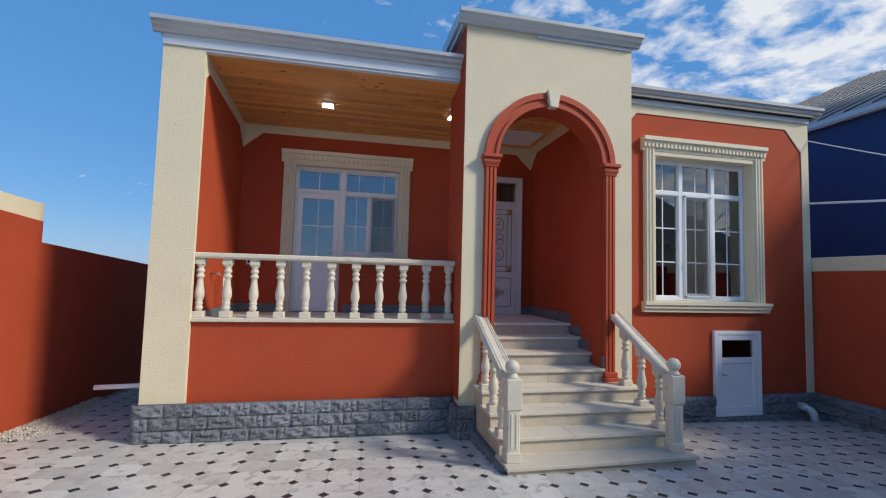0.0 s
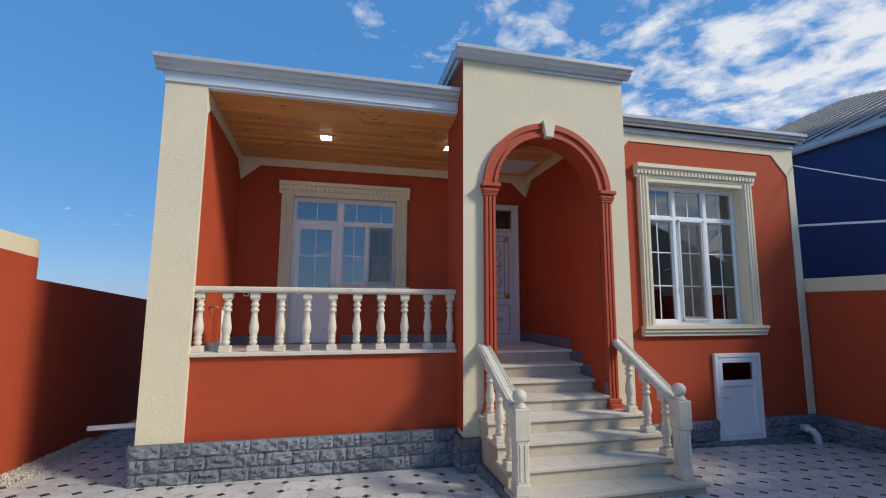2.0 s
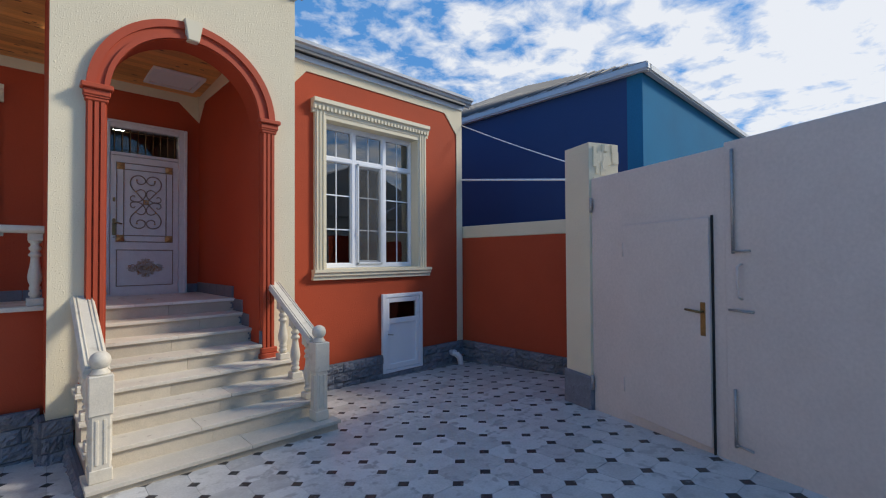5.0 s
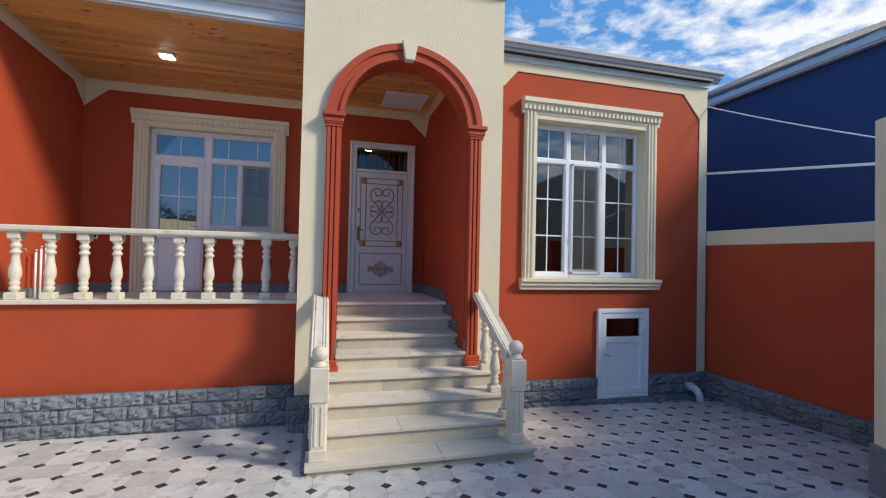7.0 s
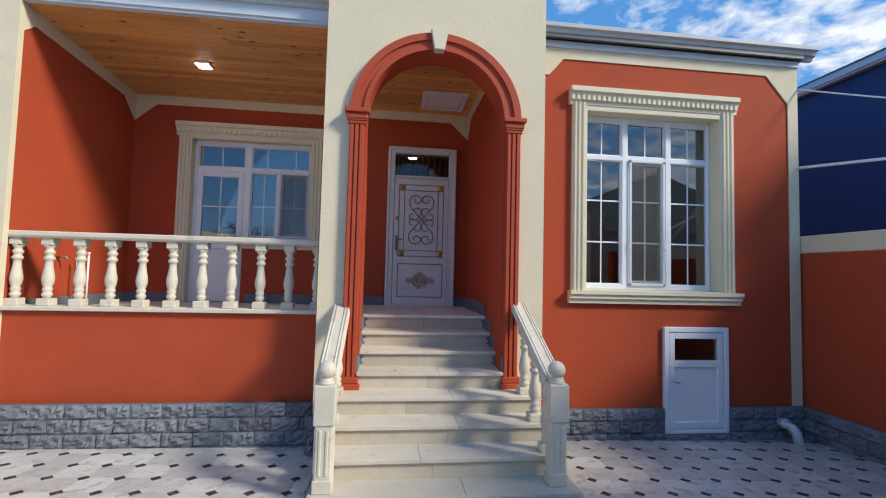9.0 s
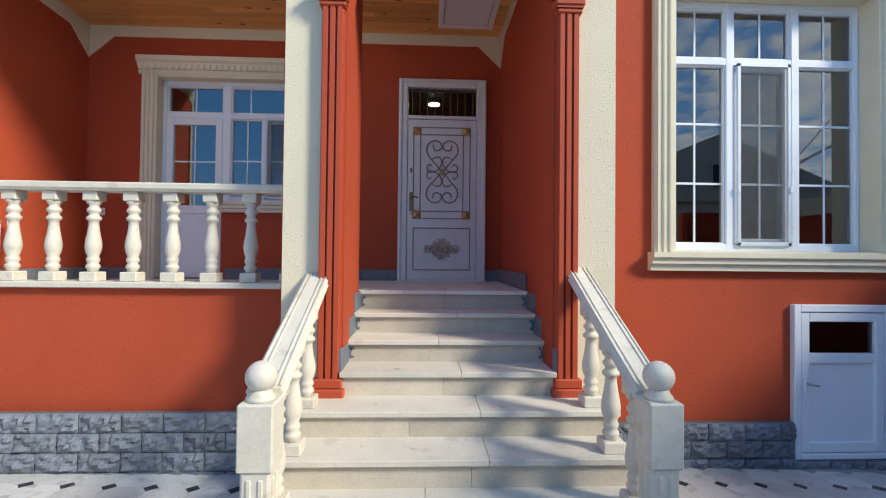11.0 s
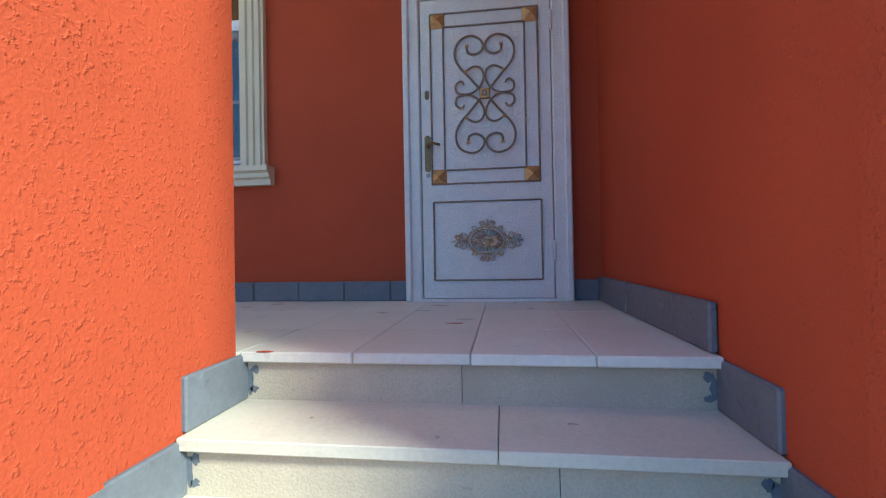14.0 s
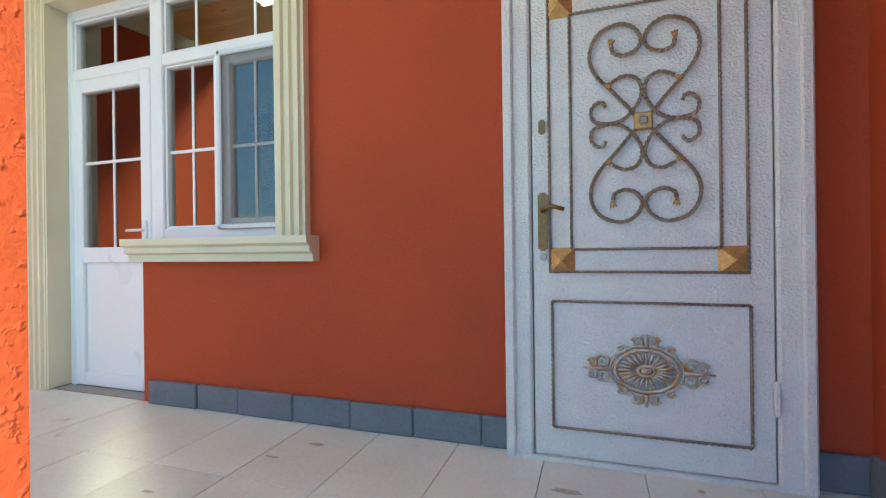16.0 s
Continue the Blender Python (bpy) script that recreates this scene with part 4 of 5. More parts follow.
def baluster(name, h, label, group):
    t = thing(name, label, "baluster", group=group)
    shaft = part("shaft", lathe(bmesh.new(), baluster_profile(h), 22), M_CAST, t)
    part("plinth", one_box(-0.062, 0.062, -0.062, 0.062, 0, 0.105 * h, bevel=0.006), M_CAST, t)
    part("cap", one_box(-0.055, 0.055, -0.055, 0.055, 0.895 * h, h, bevel=0.005), M_CAST, t)
    return t


first = baluster("baluster", 0.692, "white cast stone turned baluster on the coping slab", "porch balusters")
NB = 11
for i in range(NB):
    m = pose(-1.425 + 3.0 * i / (NB - 1), YL + 0.075, 1.346, rz=random.Random(i).uniform(-3, 3))
    if i == 0:
        first.matrix_basis = m
    else:
        copy_thing(first, m)
prof = [(YL + 0.0, 2.038), (YL + 0.15, 2.038), (YL + 0.165, 2.06), (YL + 0.165, 2.095), (YL + 0.15, 2.106), (YL + 0.0, 2.106), (YL - 0.015, 2.095), (YL - 0.015, 2.06)]
tagged(part("handrail", run_x(prof, XL1 - 0.018, XT0 - 0.007), M_CAST, None), "white cast stone handrail on the porch balusters", "handrail")

# ---- steps ----
NOSE = [(4.22, 0.105), (4.52, 0.27), (4.82, 0.435), (5.12, 0.60), (5.42, 0.765), (5.72, 0.93), (6.03, 1.095), (6.33, LAND)]
stairs = thing("stairs", "pale limestone entrance steps with overhanging treads", "steps", (2.83, 4.22, 0), kind="structure")


def slab_row(name, x0, x1, y0, y1, z0, z1, joints, mat=M_STONE, bevel=0.003):
    xs = [x0, *joints, x1]
    for a, b in zip(xs, xs[1:]):
        under(stairs, name, one_box(a + 0.0012, b - 0.0012, y0, y1, z0, z1, bevel=bevel), mat)


for i, (yn, z) in enumerate(NOSE[:-1]):
    wide = i < 4
    x0, x1 = (1.80, 3.90) if i == 0 else (1.815, 3.885) if wide else (2.064, 3.566)
    ynext = NOSE[i + 1][0]
    zb = gz(2.8, yn) - 0.12 if i == 0 else NOSE[i - 1][1]
    j = 2.83 + random.Random(i + 20).uniform(-0.25, 0.2)
    slab_row("tread", x0, x1, yn, min(ynext + 0.06, YT - 0.001) if (wide and i == 3) else ynext + 0.06, z - 0.035, z, [j])
    if i == 3:
        under(stairs, "tread", one_box(2.112, 3.558, YT, 5.48, z - 0.035, z), M_STONE)
    xr0, xr1 = (x0 + 0.02, x1 - 0.02) if wide else (x0, x1)
    j2 = 2.83 + random.Random(i + 40).uniform(-0.3, 0.3)
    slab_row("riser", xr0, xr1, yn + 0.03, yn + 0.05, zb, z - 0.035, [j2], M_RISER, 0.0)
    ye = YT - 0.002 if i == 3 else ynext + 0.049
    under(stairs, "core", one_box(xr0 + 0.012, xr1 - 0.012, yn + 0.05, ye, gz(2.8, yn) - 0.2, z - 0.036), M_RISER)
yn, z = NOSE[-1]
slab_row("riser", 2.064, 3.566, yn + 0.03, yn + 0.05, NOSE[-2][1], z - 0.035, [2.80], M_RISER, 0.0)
slab_row("tread", 2.064, 3.566, yn, 6.80, z - 0.035, z, [2.45, 2.83, 3.21], M_FLOOR, 0.004)
# grey side skirting of the flight, stepped
for sx, x0, x1 in ((0, 2.048, 2.076), (1, 3.555, 3.583)):
    for i in range(4, 7):
        ya, z = NOSE[i]
        yb2 = NOSE[i + 1][0]
        bm = one_box(x0, x1, ya + 0.03, yb2 + 0.035, z + 0.001, z + 0.155 if i < 7 else z + 0.1, bevel=0.006)
        tagged(part("skirting", bm, M_SKIRT, None), "grey painted stone skirting block beside the steps", "skirting", kind="structure")

# grey paint smears at the ends of the upper risers
def smear(x, y, z, w, h, seed, flat=False, mat=None):
    r = random.Random(seed)
    n = 14
    pts = [(math.cos(2 * math.pi * k / n) * w * r.uniform(0.5, 1.1), math.sin(2 * math.pi * k / n) * h * r.uniform(0.6, 1.1)) for k in range(n)]
    bm = bmesh.new()
    if flat:
        prism(bm, pts, lambda u, v, q: (x + u, y + v, z + 0.0016 * q))
    else:
        prism(bm, pts, lambda u, v, q: (x + u, y - 0.0016 * q, z + v))
    under(stairs, "paint_smear", bm, mat or M_SKIRT, "dark grey paint smear")


for i in (5, 6, 7):
    yn, z = NOSE[i]
    zm = (z - 0.035 + NOSE[i - 1][1]) / 2
    for sx, x0 in ((1, 2.078), (-1, 3.553)):
        smear(x0 + sx * 0.006, yn + 0.0299, zm, 0.014, 0.05, i * 7 + sx)
        smear(x0 + sx * 0.024, yn + 0.0299, zm + 0.034, 0.016, 0.018, i * 9 + sx)
        smear(x0 + sx * 0.02, yn + 0.0299, zm - 0.03, 0.017, 0.014, i * 11 + sx)
smear(2.45, 5.52, NOSE[4][1], 0.022, 0.012, 71, True)
smear(2.15, 6.335, LAND, 0.03, 0.012, 72, True, M_REDTRIM)
smear(2.72, 6.95, LAND + 0.001, 0.05, 0.012, 73, True, M_REDTRIM)

M_SCUFF = material("dirt_scuff", (0.43, 0.385, 0.33), 0.8, vary=0.25, scale=30, fine=90, bump=0.2)
r = random.Random(31)
for k in range(16):
    smear(r.uniform(1.0, 3.4), r.uniform(6.9, 7.8), LAND + 0.0008, r.uniform(0.012, 0.06), r.uniform(0.006, 0.018), 100 + k, True, M_SCUFF)
for k, (yn, z) in enumerate(NOSE[1:7]):
    for q in range(3):
        smear(r.uniform(2.15, 3.45), yn + r.uniform(0.05, 0.2), z, r.uniform(0.006, 0.022), r.uniform(0.005, 0.010), 130 + 5 * k + q, True, M_SCUFF)

# landing slabs
rng = random.Random(9)
lay = []
xcuts = [-1.47, -1.05, -0.66, -0.27, 0.12, 0.51, 0.90, 1.29, 1.68, 2.07, 2.45, 2.83, 3.21, 3.568]
for j, (y0, y1) in enumerate(((YL + 0.22, 6.315), (6.315, 6.80), (6.80, 7.38), (7.38, YB - 0.001))):
    for a, b in zip(xcuts, xcuts[1:]):
        if j == 0 and b > XT0:
            b = XT0
            if b - a < 0.1:
                continue
        if j == 1 and a > 2.0:
            continue
        if j == 1 and b > 2.0:
            b = 2.062
        if a >= b:
            continue
        o = part("slab", one_box(a + 0.0015, b - 0.0015, y0 + 0.0015, y1 - 0.0015, LAND - 0.022, LAND + rng.uniform(-0.001, 0.0008), bevel=0.0015), M_FLOOR, floor)

# skirting round the landing
def skirt_blocks(axis, a, b, at, out, z0, z1, seed):
    r = random.Random(seed)
    u = a
    while u < b - 0.01:
        w = min(r.uniform(0.28, 0.36), b - u)
        if b - u - w < 0.1:
            w = b - u
        lo, hi = sorted((at, at + out * r.uniform(0.9, 1.2)))
        args = (u + 0.001, u + w - 0.001, lo, hi, z0, z1) if axis == "x" else (lo, hi, u + 0.001, u + w - 0.001, z0, z1)
        bm = one_box(*args, bevel=0.007)
        tagged(part("skirting", bm, M_SKIRT, None), "grey painted rough stone skirting block", "skirting", kind="structure")
        u += w


skirt_blocks("x", XL1 - 0.01, BX0 - 0.175, YB - 0.001, -0.03, LAND + 0.001, LAND + 0.135, 1)
skirt_blocks("x", BMID + 0.07, DX0 - 0.016, YB - 0.001, -0.03, LAND + 0.001, LAND + 0.135, 2)
skirt_blocks("x", DX1 + 0.016, 3.565, YB - 0.001, -0.03, LAND + 0.001, LAND + 0.135, 3)
skirt_blocks("y", 6.37, YB - 0.04, 3.569, -0.03, LAND + 0.001, LAND + 0.155, 4)
skirt_blocks("y", 6.1, YB - 0.04, XL1 - 0.019, 0.03, LAND + 0.001, LAND + 0.135, 5)

# newel posts, stair balusters and sloping rails
def newel(x):
    y, z0 = 4.40, NOSE[0][1]
    t = thing("newel_post", "cast stone newel post with a ball finial on the bottom step", "newel post", (x, y, z0), "stair newel posts")
    w = 0.074
    bm = bmesh.new()
    bar(bm, -w, w, -w, w, 0, 0.10)
    part("base", bm, M_CAST, t)
    bm = run_z([(-w + 0.02, -w + 0.006), (-w + 0.006, -w + 0.02), (-w + 0.006, w - 0.02), (-w + 0.02, w - 0.006), (w - 0.02, w - 0.006), (w - 0.006, w - 0.02), (w - 0.006, -w + 0.02), (w - 0.02, -w + 0.006)], 0.10, 0.50)
    part("shaft", bm, M_CAST, t)
    for sx, sy in ((0, -1), (0, 1), (1, 0), (-1, 0)):
        for k in (-1, 1):
            u = k * 0.026
            bm = one_box(u - 0.012, u + 0.012, -w - 0.001, -w + 0.012, 0.13, 0.47, bevel=0.005)
            bmesh.ops.transform(bm, matrix=Matrix.Rotation(math.atan2(sx, -sy), 4, "Z"), verts=bm.verts)
            part("flute", bm, M_CAST, t)
    bm = one_box(-w - 0.006, w + 0.006, -w - 0.006, w + 0.006, 0.50, 0.80, bevel=0.008)
    part("head", bm, M_CAST, t)
    part("finial_neck", lathe(bmesh.new(), [(0.068, 0.80), (0.064, 0.815), (0.048, 0.833), (0.045, 0.85)], 24), M_CAST, t)
    part("finial_ball", ball(bmesh.new(), (0, 0, 0.905), 0.071, 28), M_CAST, t)
    return t


for xs in (1.905, 3.745):
    newel(xs)
    xr = xs - 0.012 if xs < 2.8 else xs + 0.012
    slope = (0.52 if xs < 2.8 else 0.59) / 1.05
    rz0 = 0.865 if xs < 2.8 else 0.855
    lean = 0.0 if xs < 2.8 else -0.03
    L = 5.575 - 4.44
    bm = bmesh.new()
    prof = [(-0.075, 0.0), (0.075, 0.0), (0.09, 0.02), (0.078, 0.035), (0.088, 0.05), (0.075, 0.068), (-0.075, 0.068), (-0.088, 0.05), (-0.078, 0.035), (-0.09, 0.02)]
    prism(bm, prof, lambda u, v, s: (xr + u + lean * s, 4.475 + ((YT - 0.002) - 4.475) * s, rz0 + v + slope * ((YT - 0.002) - 4.475) * s))
    sh = thing("stair_handrail", "sloping cast stone handrail beside the steps", "handrail", (0, 0, 0), "stair handrails")
    part("rail", bm, M_CAST, sh)
    for dx in (-0.066, -0.04, 0.04, 0.066):
        part("bead", tube(bmesh.new(), [(xr + dx, 4.49, rz0 + 0.068 + slope * 0.015), (xr + dx + lean, YT - 0.01, rz0 + 0.068 + slope * (YT - 0.01 - 4.475))], 0.008, 6), M_CAST, sh)
    for i in (1, 2, 3):
        yb3 = NOSE[i][0] + 0.12
        z0 = NOSE[i][1]
        top = rz0 + slope * (yb3 - 4.475)
        b3 = baluster("baluster", top - z0 - 0.035, "cream cast stone turned baluster on the steps", "stair balusters")
        b3.location = (xr + lean * (yb3 - 4.475), yb3, z0)
        bm = plate_x([(-0.055, top - z0 - 0.04), (0.055, top - z0 - 0.04), (0.055, top - z0 + 0.055 * slope), (-0.055, top - z0 - 0.055 * slope)], -0.054, 0.054)
        part("wedge", bm, M_CAST, b3)

# ---- porch fixtures ----
for lx, ly in ((-0.11, 6.85), (1.80, 6.84)):
    zc = ceil_z(ly)
    lt = thing("ceiling_light", "square white surface LED ceiling light, switched on", "ceiling light", (lx, ly, zc), "porch ceiling lights")
    part("housing", one_box(-0.085, 0.085, -0.085, 0.085, -0.03, 0.0, bevel=0.006), M_PVC, lt)
    part("diffuser", one_box(-0.076, 0.076, -0.076, 0.076, -0.036, -0.0305), M_LED, lt)
hx, hy = 2.98, 6.95
zc = ceil_z(hy)
ht = thing("ceiling_hatch", "white framed square loft hatch in the pine ceiling", "hatch", (hx + 0.12, hy + 0.48, zc - 0.028))
for p in ((-0.33, 0.33, -0.33, -0.27), (-0.33, 0.33, 0.27, 0.33), (-0.33, -0.27, -0.27, 0.27), (0.27, 0.33, -0.27, 0.27)):
    part("frame", one_box(*p, -0.035, 0.01, bevel=0.006), M_PVC, ht)
part("panel", one_box(-0.262, 0.262, -0.262, 0.262, -0.018, 0.0, bevel=0.004), M_PVC, ht)
sk = thing("wall_socket", "white double wall socket on the porch wall", "socket", (-1.30, YB - 0.001, 2.07))
part("plate", one_box(-0.045, 0.045, -0.012, 0, -0.045, 0.045, bevel=0.005), M_PVC, sk)
part("insert", one_box(-0.024, 0.024, -0.016, -0.0121, -0.02, 0.02, bevel=0.003), M_DARK, sk)
for k, (px, py, pz) in enumerate(((-1.36, 6.70, 1.83), (-1.36, 6.80, 1.87), (-1.36, 6.90, 1.90))):
    pp = thing("water_pipe", "white plastic riser pipe with a capped end by the porch wall", "pipe", (px, py, LAND), "porch riser pipes")
    part("tube", tube(bmesh.new(), [(0, 0, 0), (0, 0, pz - LAND)], 0.012, 10), M_PVC, pp)
    part("cap", tube(bmesh.new(), [(0, 0, pz - LAND), (0, 0, pz - LAND + 0.03)], 0.017, 10), M_STEEL if k < 2 else M_PVC, pp)
tap = thing("water_tap", "small metal tap on the porch side wall", "tap", (XL1 - 0.02, 6.55, 1.86))
part("body", tube(bmesh.new(), [(0, 0, 0), (0.10, 0, 0), (0.12, 0, -0.03)], 0.011, 8), M_STEEL, tap)
part("lever", tube(bmesh.new(), [(0.06, 0, 0.01), (0.06, 0.0, 0.03), (0.06, -0.06, 0.035)], 0.006, 6), M_REDTRIM, tap)

# drain pipe through the side, and elbow by the far corner
dp = thing("drain_pipe", "white plastic drain pipe sticking out of the house side", "pipe", (XL0, 6.15, 0.52))
part("tube", tube(bmesh.new(), [(0.03, 0, 0), (-0.62, 0, -0.015)], 0.028, 14), M_PVC, dp)
gx, gy = 7.15, YR - 0.2
el = thing("drain_elbow", "grey plastic drain elbow at the foot of the wall", "pipe", (gx, gy, gz(gx, gy)))
part("bend", tube(bmesh.new(), [(0, 0.14, 0.20), (0, 0.04, 0.20), (0.0, -0.02, 0.185), (0.03, -0.06, 0.13), (0.05, -0.07, 0.0)], 0.052, 14), M_FASCIA, el)
part("collar", tube(bmesh.new(), [(0, 0.07, 0.20), (0, 0.03, 0.20)], 0.06, 14), M_FASCIA, el)

# ---- fences ----
fl = setting("wall_fence_left", plate_x([(6.621, -0.7), (13.0, -0.7), (13.0, 1.80), (6.621, 2.193)], FX0 - 0.25, FX0), M_REDSMOOTH, "red stucco boundary wall")
setting("wall_fence_left_high", plate_x([(-6.3, -0.7), (6.62, -0.7), (6.62, 2.67), (-6.3, 3.2)], FX0 - 0.25, FX0), M_CREAM, "cream boundary wall with a red field")
setting("trim_fence_field", plate_x([(6.61, -0.2), (6.61, 2.45), (5.117, 2.545), (4.75, 2.262), (4.66, 0.40), (4.66, -0.1)], FX0 + 0.001, FX0 + 0.010), M_RED, "red field with cut corner on the boundary wall", "trim")
setting("wall_fence_right", one_box(FX1, FX1 + 0.25, 2.4, YR + 1.5, -0.7, 2.14), M_REDSMOOTH, "red stucco boundary wall")
setting("trim_fence_right_cap", one_box(FX1 - 0.01, FX1 + 0.26, 2.4, YR + 0.4, 2.141, 2.36, bevel=0.01), M_CREAM, "cream coping of the boundary wall", "trim")
# unseen wall added across the yard; its brown sets what the panes reflect
setting("wall_yard_rear", one_box(FX0 - 0.25, 9.0, -6.6, -6.3, -0.7, 2.4), M_HOUSE2, "unseen wall added across the yard, brown for the pane reflections")

# ---- gate, skewed to the house ----
G = pose(6.10, 2.57, 0, rz=-math.degrees(math.atan2(0.42, 1.0)))   # local y runs back along the gate line, x outwards


def gate_box(*a, bevel=0.004):
    bm = one_box(*a, bevel=bevel)
    return bm


post = new("gate_post")
post.matrix_basis = G
tagged(post, "cream rendered gate pier with a chipped side and grey stone foot", "gate post")
part("shaft", gate_box(0.0, 0.42, 0.02, 0.46, 0.35, 3.08), M_CREAM, post)
r = random.Random(3)
for k in range(26):
    bm = bmesh.new()
    z = 2.62 + 0.46 * r.random()
    u = 0.05 + 0.3 * r.random()
    box(bm, u, u + r.uniform(0.03, 0.10), 0.0 + r.uniform(0.0, 0.012), 0.021, z - 0.08, min(z + r.uniform(0.02, 0.08), 3.07))
    part("render_chip", bm, M_CREAM, post)
part("foot", gate_box(-0.03, 0.44, -0.005, 0.48, -0.3, 0.44, bevel=0.012), M_PLINTH, post, "grey stone foot")
leaf1 = new("metal_gate")
leaf1.matrix_basis = G
tagged(leaf1, "beige painted sheet metal gate leaf with a wicket door", "gate")
H = 2.66
part("sheet", gate_box(0.03, 0.045, -1.58, 0.02, 0.0, H), M_GATE, leaf1)
part("gap", gate_box(0.010, 0.0299, -1.474, -1.464, 0.15, 2.12, bevel=0), M_DARK, leaf1)
part("frame", gate_box(0.046, 0.07, -1.58, -1.521, 0.14, H), M_GATE, leaf1)
wk = part("wicket_door", gate_box(-0.012, 0.029, -1.462, -0.50, 0.22, 2.10), M_GATE, leaf1)
part("lock_plate", gate_box(-0.016, -0.005, -1.425, -1.375, 1.12, 1.40), M_BRASS, wk)
part("door_handle", tube(bmesh.new(), [(-0.012, -1.40, 1.32), (-0.05, -1.40, 1.32), (-0.055, -1.265, 1.33)], 0.011), M_BRASS, wk)
for z in (0.42, 1.78):
    part("hinge", tube(bmesh.new(), [(-0.008, -0.50, z), (-0.008, -0.50, z + 0.14)], 0.012), M_GATE, wk)
for z in (0.30, 2.28):
    part("gate_hinge", tube(bmesh.new(), [(0.0, -0.005, z), (0.0, -0.005, z + 0.16)], 0.018), M_STEEL, leaf1)
leaf2 = new("metal_gate")
leaf2.matrix_basis = G
tagged(leaf2, "plain beige painted sheet metal gate leaf with sliding bolts", "gate")
part("sheet", gate_box(0.02, 0.05, -4.4, -1.582, 0.05, H + 0.03), M_GATE, leaf2)
for z0, z1 in ((1.80, 2.62), (0.30, 0.75)):
    part("bolt", tube(bmesh.new(), [(0.0, -1.66, z0), (0.0, -1.66, z1)], 0.012), M_STEEL, leaf2)
    part("bolt_arm", tube(bmesh.new(), [(0.0, -1.66, z0 + 0.02), (-0.01, -1.80, z0 + 0.02)], 0.010), M_STEEL, leaf2)
part("pull", tube(bmesh.new(), [(0.01, -1.72, 1.45), (-0.04, -1.72, 1.47), (-0.04, -1.72, 1.70), (0.01, -1.72, 1.72)], 0.010), M_GATE, leaf2)
part("latch", tube(bmesh.new(), [(0.0, -1.62, 1.36), (-0.01, -1.82, 1.36)], 0.010), M_STEEL, leaf2)
w = setting("wall_gate_side", one_box(0.0, 0.3, -9.5, -4.4, -0.7, 2.7), M_CREAM, "cream wall beside the gate")
w.matrix_basis = G
setting("wall_gate_return", one_box(6.75, FX1 + 0.2, 2.75, 2.98, -0.7, 2.3), M_RED, "red wall behind the gate pier")

# ---- cables ----
def cable(name, p, q, sag, r, label):
    p, q = Vector(p), Vector(q)
    pts = [p.lerp(q, i / 16) - Vector((0, 0, sag * 4 * (i / 16) * (1 - i / 16))) for i in range(17)]
    tagged(part(name, tube(bmesh.new(), pts, r, 6), M_PVC, None), label, "cable")


cable("wall_pipe", (XR - 0.01, YR + 0.02, 3.24), (8.6, 1.8, 2.85), 0.0, 0.02, "white pipe strung from the house corner to the street")
cable("overhead_cable", (XR - 0.01, YR + 0.05, 4.30), (8.6, 1.8, 2.5), 0.10, 0.009, "white overhead cable sagging from the house corner")

# ---- neighbour's blue house ----
NX, NY, NZ = 10.0, 3.55, 5.27
nb = thing("neighbour_house", "dark blue stucco house with a grey sheet hip roof", "house", (NX, NY, 0))
LXN, LYN = 19.6, 19.6
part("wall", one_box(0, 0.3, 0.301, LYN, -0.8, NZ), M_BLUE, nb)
part("wall", one_box(0.0, LXN, -0.3 + 0.3, 0.3, -0.8, NZ), M_BLUE_SUNLIT, nb, "front wall with sunlight put into its lighter blue")
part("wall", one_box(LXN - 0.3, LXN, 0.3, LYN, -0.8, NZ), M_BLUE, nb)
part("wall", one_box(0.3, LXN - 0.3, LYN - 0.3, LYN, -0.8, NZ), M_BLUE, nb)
for (p, q) in (((-0.16, -0.16), (-0.16, LYN)), ((0.001, -0.16), (LXN, -0.16))):
    bm = bmesh.new()
    box(bm, min(p[0], q[0]), max(p[0] + 0.16 if p[0] < 0 else 0, q[0]), min(p[1], q[1]), max(p[1] + 0.16, q[1]), NZ - 0.02, NZ + 0.14)
    bmesh.ops.bevel(bm, geom=bm.edges[:], offset=0.03, segments=2, affect="EDGES")
    part("gutter", bm, M_GUTTER, nb)
E0, RH = -0.14, 4.85
ridge = ((9.8, 9.7), (9.8, 9.9))
cs = [(E0, E0), (LXN - E0, E0), (LXN - E0, LYN - E0), (E0, LYN - E0)]
bm = bmesh.new()
lo = [bm.verts.new((x, y, NZ + 0.13)) for x, y in cs]
hi = [bm.verts.new((x, y, NZ + 0.13 + RH)) for x, y in ridge]
bm.faces.new(list(reversed(lo)))
bm.faces.new((lo[0], lo[1], hi[0]))
bm.faces.new((lo[1], lo[2], hi[1], hi[0]))
bm.faces.new((lo[2], lo[3], hi[1]))
bm.faces.new((lo[3], lo[0], hi[0], hi[1]))
rf = part("roof", bm, M_ROOF, nb, "grey profiled sheet roof")
for i in range(1, 39):
    yy = i * 0.5
    f = min(1.0, (yy + 0.14) / 9.84, (LYN + 0.14 - yy) / 9.84)
    if f > 0.05:
        part("roof_rib", tube(bmesh.new(), [(E0, yy, NZ + 0.145), (E0 + (9.8 - E0) * f, yy, NZ + 0.145 + RH * f)], 0.018, 5), M_ROOF, rf)
nw = part("window", one_box(2.6, 3.7, -0.03, 0.0, 2.6, 4.0, bevel=0.01), M_PVC, nb)
part("pane", one_box(2.68, 3.62, -0.036, -0.031, 2.68, 3.92), M_DARK, nw)

